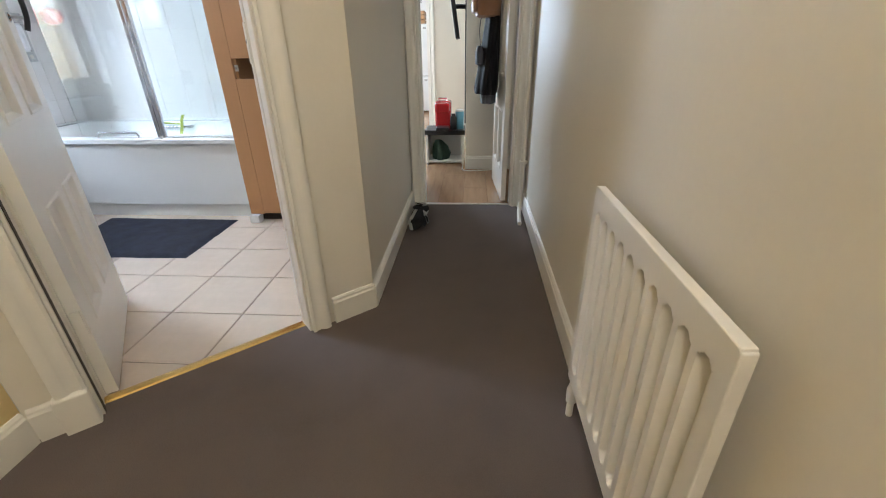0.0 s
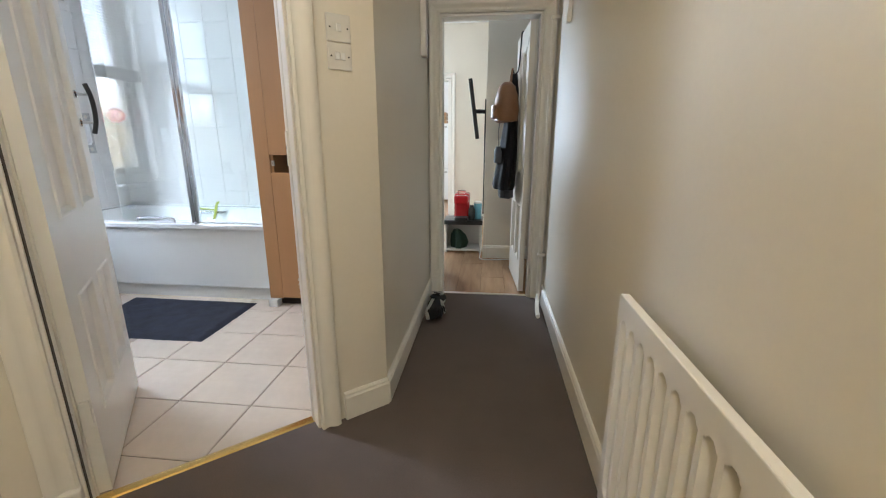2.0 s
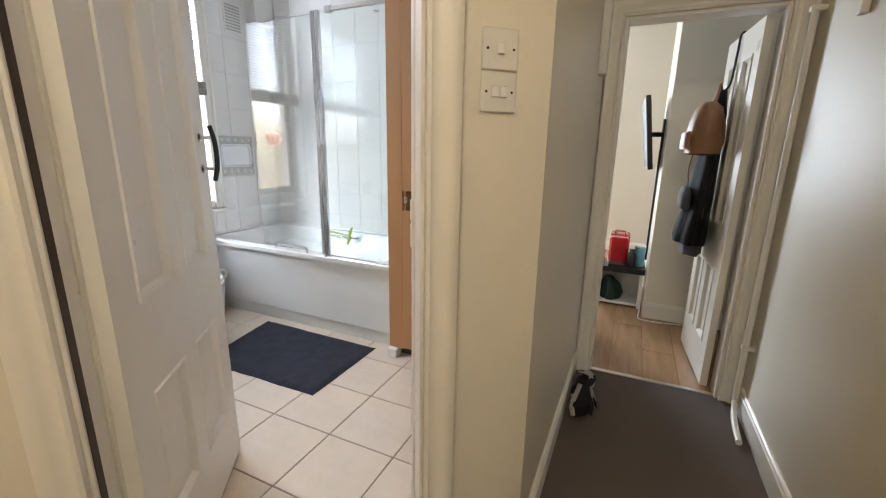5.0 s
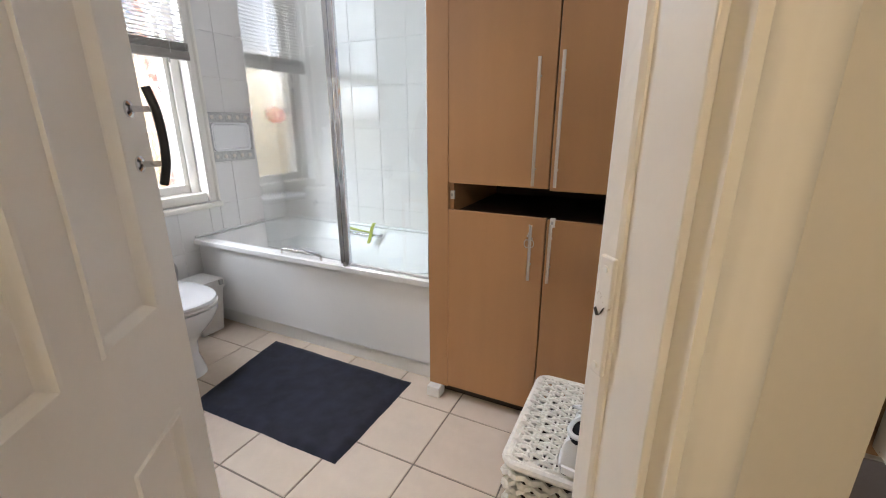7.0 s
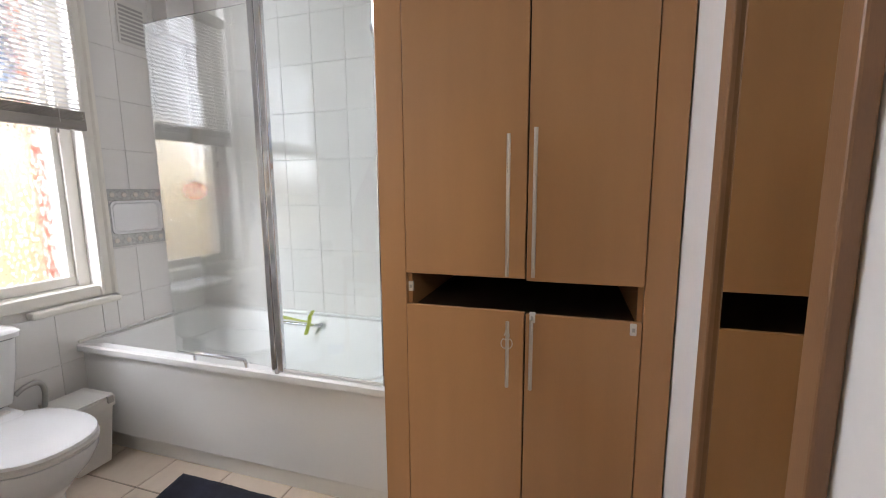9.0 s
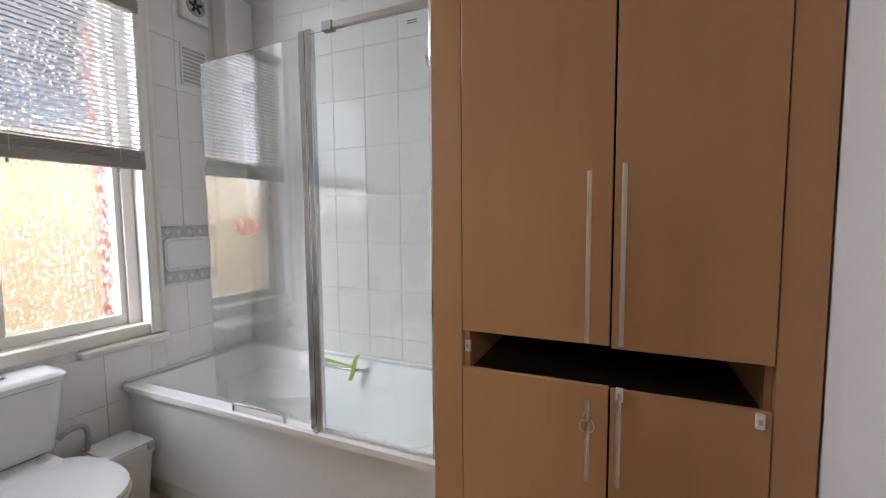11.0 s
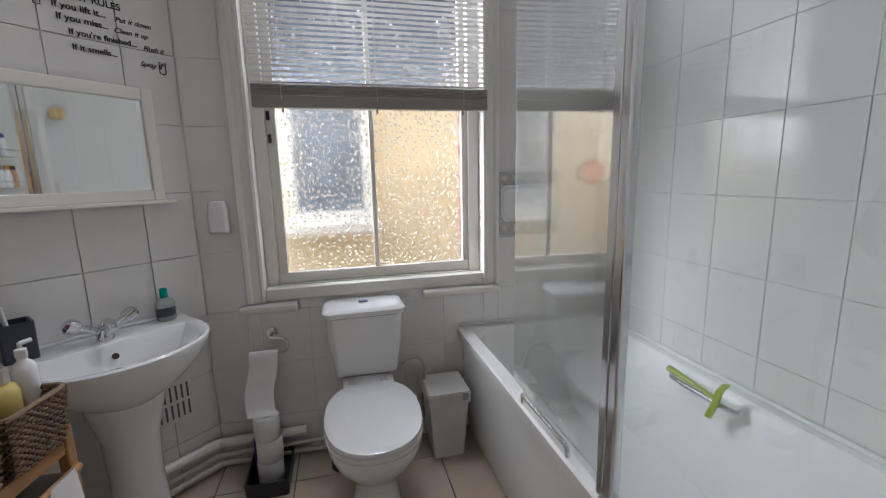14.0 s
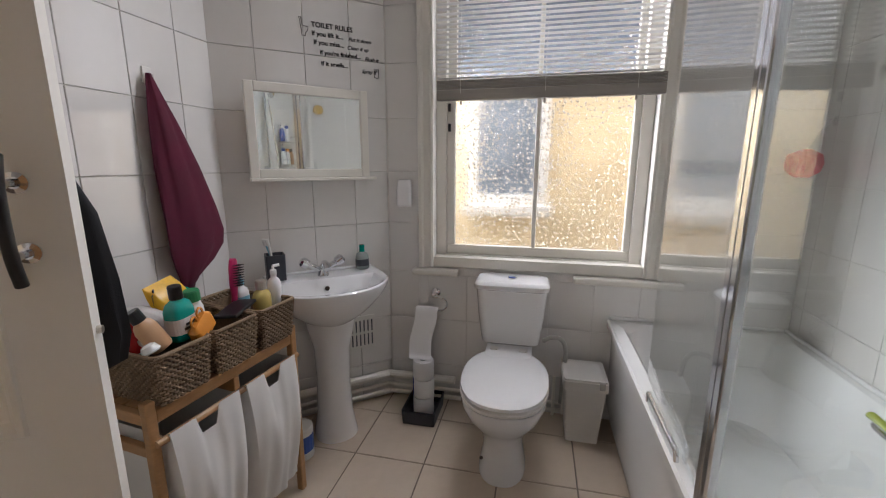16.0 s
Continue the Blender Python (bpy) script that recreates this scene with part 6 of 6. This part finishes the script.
part("packet", drape([(0.0, 0, 0.04, 0, 0.05), (0.04, 0, 0.048, 0, 0.058), (0.075, 0.005, 0.03, 0, 0.04), (0.085, 0.005, 0.008, 0, 0.012)], None, 28, 4, 0.14, 21), M_CERAMIC, puffc, smooth=True)
tub2 = thing("cleaning_tub", (-2.44, 1.80, 0), "white tub with a blue label on the floor under the basin", "tub")
part("tub", lathe([(0.055, 0), (0.06, 0.004), (0.06, 0.15), (0.055, 0.155)], 20), M_PLASTIC, tub2, smooth=True)
part("label", lathe([(0.0605, 0.04), (0.0605, 0.12)], 20), M_BLUE, tub2)

# ---- towel and black bag ----
tw_hook = thing("towel_hook", (-2.215, 1.447, 1.63), "white adhesive hook on the tiles", "hook")
part("plate", box(-0.018, 0, -0.02, 0.018, 0.006, 0.04, 0.003), M_PLASTIC, tw_hook)
part("peg", tube(arc([(0, 0.005, -0.005), (0, 0.025, -0.01), (0, 0.03, 0.012)], 4), 0.005, 8), M_PLASTIC, tw_hook)
twl = thing("burgundy_towel", (0.012, 0, 0), "burgundy towel hanging by its corner from a hook", "towel")
part("cloth", drape([(1.645, -2.215, 0.008, 1.470, 0.008), (1.60, -2.218, 0.020, 1.475, 0.014), (1.48, -2.240, 0.055, 1.485, 0.026), (1.32, -2.272, 0.090, 1.490, 0.032), (1.16, -2.305, 0.118, 1.492, 0.034), (1.06, -2.325, 0.130, 1.492, 0.034), (1.00, -2.325, 0.125, 1.490, 0.032), (0.94, -2.300, 0.090, 1.488, 0.028), (0.89, -2.270, 0.045, 1.484, 0.022), (0.86, -2.262, 0.030, 1.480, 0.016), (0.845, -2.262, 0.026, 1.480, 0.012)], None, 44, 5, 0.10, 5), M_TOWEL, twl, smooth=True)
blk = thing("black_bag", door.matrix_basis @ pose(-0.018, 0, 0.02), "black cloth bag hanging on the back of the bathroom door", "bag")
part("cloth", drape([(1.36, 0.650, 0.014, 0.050, 0.008), (1.32, 0.655, 0.045, 0.056, 0.015), (1.22, 0.660, 0.075, 0.064, 0.022), (1.10, 0.665, 0.085, 0.066, 0.024), (1.00, 0.668, 0.088, 0.066, 0.025), (0.95, 0.665, 0.080, 0.066, 0.022), (0.93, 0.66, 0.04, 0.06, 0.014)], None, 32, 4, 0.08, 9), M_BLACKFAB, blk, smooth=True)
part("strap", tube(arc([(0.65, 0.055, 1.35), (0.65, 0.048, 1.46), (0.65, 0.042, 1.54)], 4), 0.006, 8), M_BLACKFAB, blk)

# ---- over the bath ----
grip = thing("bath_grip", (-2.22, 3.895, 0.530), "chrome grip on the inside of the bath", "handle")
part("grip", tube(arc([(-0.14, 0.025, 0), (-0.13, -0.005, 0), (0.0, -0.008, 0), (0.13, -0.005, 0), (0.14, 0.025, 0)], 5), 0.0105, 10), M_CHROME, grip, smooth=True)
sq = thing("squeegee", (-2.22, 3.885, 0.545), "lime green squeegee resting on the bath grip", "squeegee")
part("handle", rings([[(x, -0.012 + w * math.cos(a), z + 0.7 * w * math.sin(a)) for a in [math.pi * k / 5 for k in range(10)]] for x, z, w in ((-0.140, 0.022, 0.006), (-0.132, 0.024, 0.016), (-0.09, 0.022, 0.014), (0.0, 0.014, 0.009), (0.085, 0.008, 0.009))]), M_LIME, sq, smooth=True)
part("blade", rings([[(x - 0.011, -0.024, z), (x + 0.011, -0.024, z), (x + 0.007, -0.008, z), (x - 0.007, -0.008, z)] for x, z in ((0.062, -0.070), (0.078, -0.030), (0.090, 0.008), (0.098, 0.045), (0.122, 0.082))]), M_LIME, sq)
sp = thing("shower_puff", (-1.62, 3.945, 1.87), "yellow bath sponge hanging on the tiled wall", "sponge")
part("puff", drape([(-0.045, 0, 0.02, 0, 0.015), (-0.03, 0, 0.045, 0, 0.03), (0.0, 0, 0.052, 0, 0.036), (0.03, 0, 0.04, 0, 0.03), (0.045, 0, 0.012, 0, 0.01)], None, 30, 9, 0.12, 6), M_SPONGE, sp, smooth=True)
part("cord", tube([(0, 0.0, 0.04), (0.004, 0.03, 0.10), (0, 0.04, 0.13)], 0.002, 6), M_PLASTIC, sp)
pf = thing("shower_puff", pose(-2.93, 3.88, 1.34) @ Matrix.Scale(1.15, 4), "red bath puff hanging in the corner of the bath", "sponge")
part("puff", drape([(-0.05, 0, 0.02, 0, 0.02), (-0.03, 0, 0.05, 0, 0.045), (0.0, 0, 0.06, 0, 0.05), (0.03, 0, 0.05, 0, 0.045), (0.05, 0, 0.012, 0, 0.012)], None, 30, 9, 0.14, 7), M_PUFF, pf, smooth=True)
part("cord", tube([(0, 0.0, 0.045), (-0.02, 0.05, 0.12), (-0.03, 0.085, 0.15)], 0.002, 6), M_PLASTIC, pf)
sh = thing("shower_set", (-1.318, 3.45, 1.05), "chrome shower riser rail with a bar mixer", "shower")
part("rail", tube([(-0.045, 0, 0.25), (-0.045, 0, 0.95)], 0.010, 12), M_CHROME, sh)
for z in (0.25, 0.95):
    part("bracket", tube([(0.004, 0, z), (-0.05, 0, z)], 0.014, 12), M_CHROME, sh)
part("mixer", tube([(-0.05, -0.13, 0.0), (-0.05, 0.13, 0.0)], 0.022, 14), M_CHROME, sh, smooth=True)
for y in (-0.08, 0.08):
    part("mixer_union", tube([(0.004, y, 0.0), (-0.05, y, 0.0)], 0.016, 12), M_CHROME, sh)
part("hose", tube(arc([(-0.06, 0.0, -0.02), (-0.08, 0.05, -0.18), (-0.09, 0.12, -0.05), (-0.08, 0.06, 0.5), (-0.08, 0.0, 0.86)], 7), 0.007, 8), M_CHROME, sh)
part("head", rings([ellipse(0, 0, z, r, r, 18) for z, r in ((0, 0.012), (0.03, 0.04), (0.045, 0.042), (0.048, 0.03))]), M_CHROME, sh, smooth=True).matrix_basis = pose(-0.08, 0, 0.92, 0, -110)
cad = thing("shower_caddy", (-1.318, 3.74, 1.12), "two-tier chrome wire shower caddy full of bottles", "shower caddy")
for z in (0.20, 0.42):
    part("tier", box(-0.11, -0.11, z, 0.0, 0.11, z + 0.006, 0.002), M_STEEL, cad)
    part("guard_rail", tube([(0.0, -0.11, z + 0.05), (-0.11, -0.11, z + 0.05), (-0.11, 0.11, z + 0.05), (0.0, 0.11, z + 0.05)], 0.003, 6), M_CHROME, cad)
part("hanger", tube([(-0.004, 0, 0.2), (-0.004, 0, 0.62)], 0.004, 8), M_CHROME, cad)
for k, (x, y, z, mb, mc, nm) in enumerate(((-0.05, -0.06, 0.427, M_BLUE, M_CERAMIC, "blue shampoo bottle"), (-0.05, 0.02, 0.427, M_CERAMIC, M_BLUE, "white shampoo bottle"), (-0.05, -0.06, 0.207, M_CERAMIC, M_BLUE, "white conditioner bottle"), (-0.05, 0.01, 0.207, M_CERAMIC, M_ORANGE, "white body wash bottle"), (-0.05, 0.07, 0.207, M_BEIGE, M_BLACK, "beige shower gel bottle"))):
    cap_bottle("shampoo_bottle", pose(-1.318 + x, 3.74 + y, 1.12 + z, 0, 0, 90), mb, mc, nm + " in the shower caddy", 0.028, 0.13, 2.4, None, 0.6, 0.025)
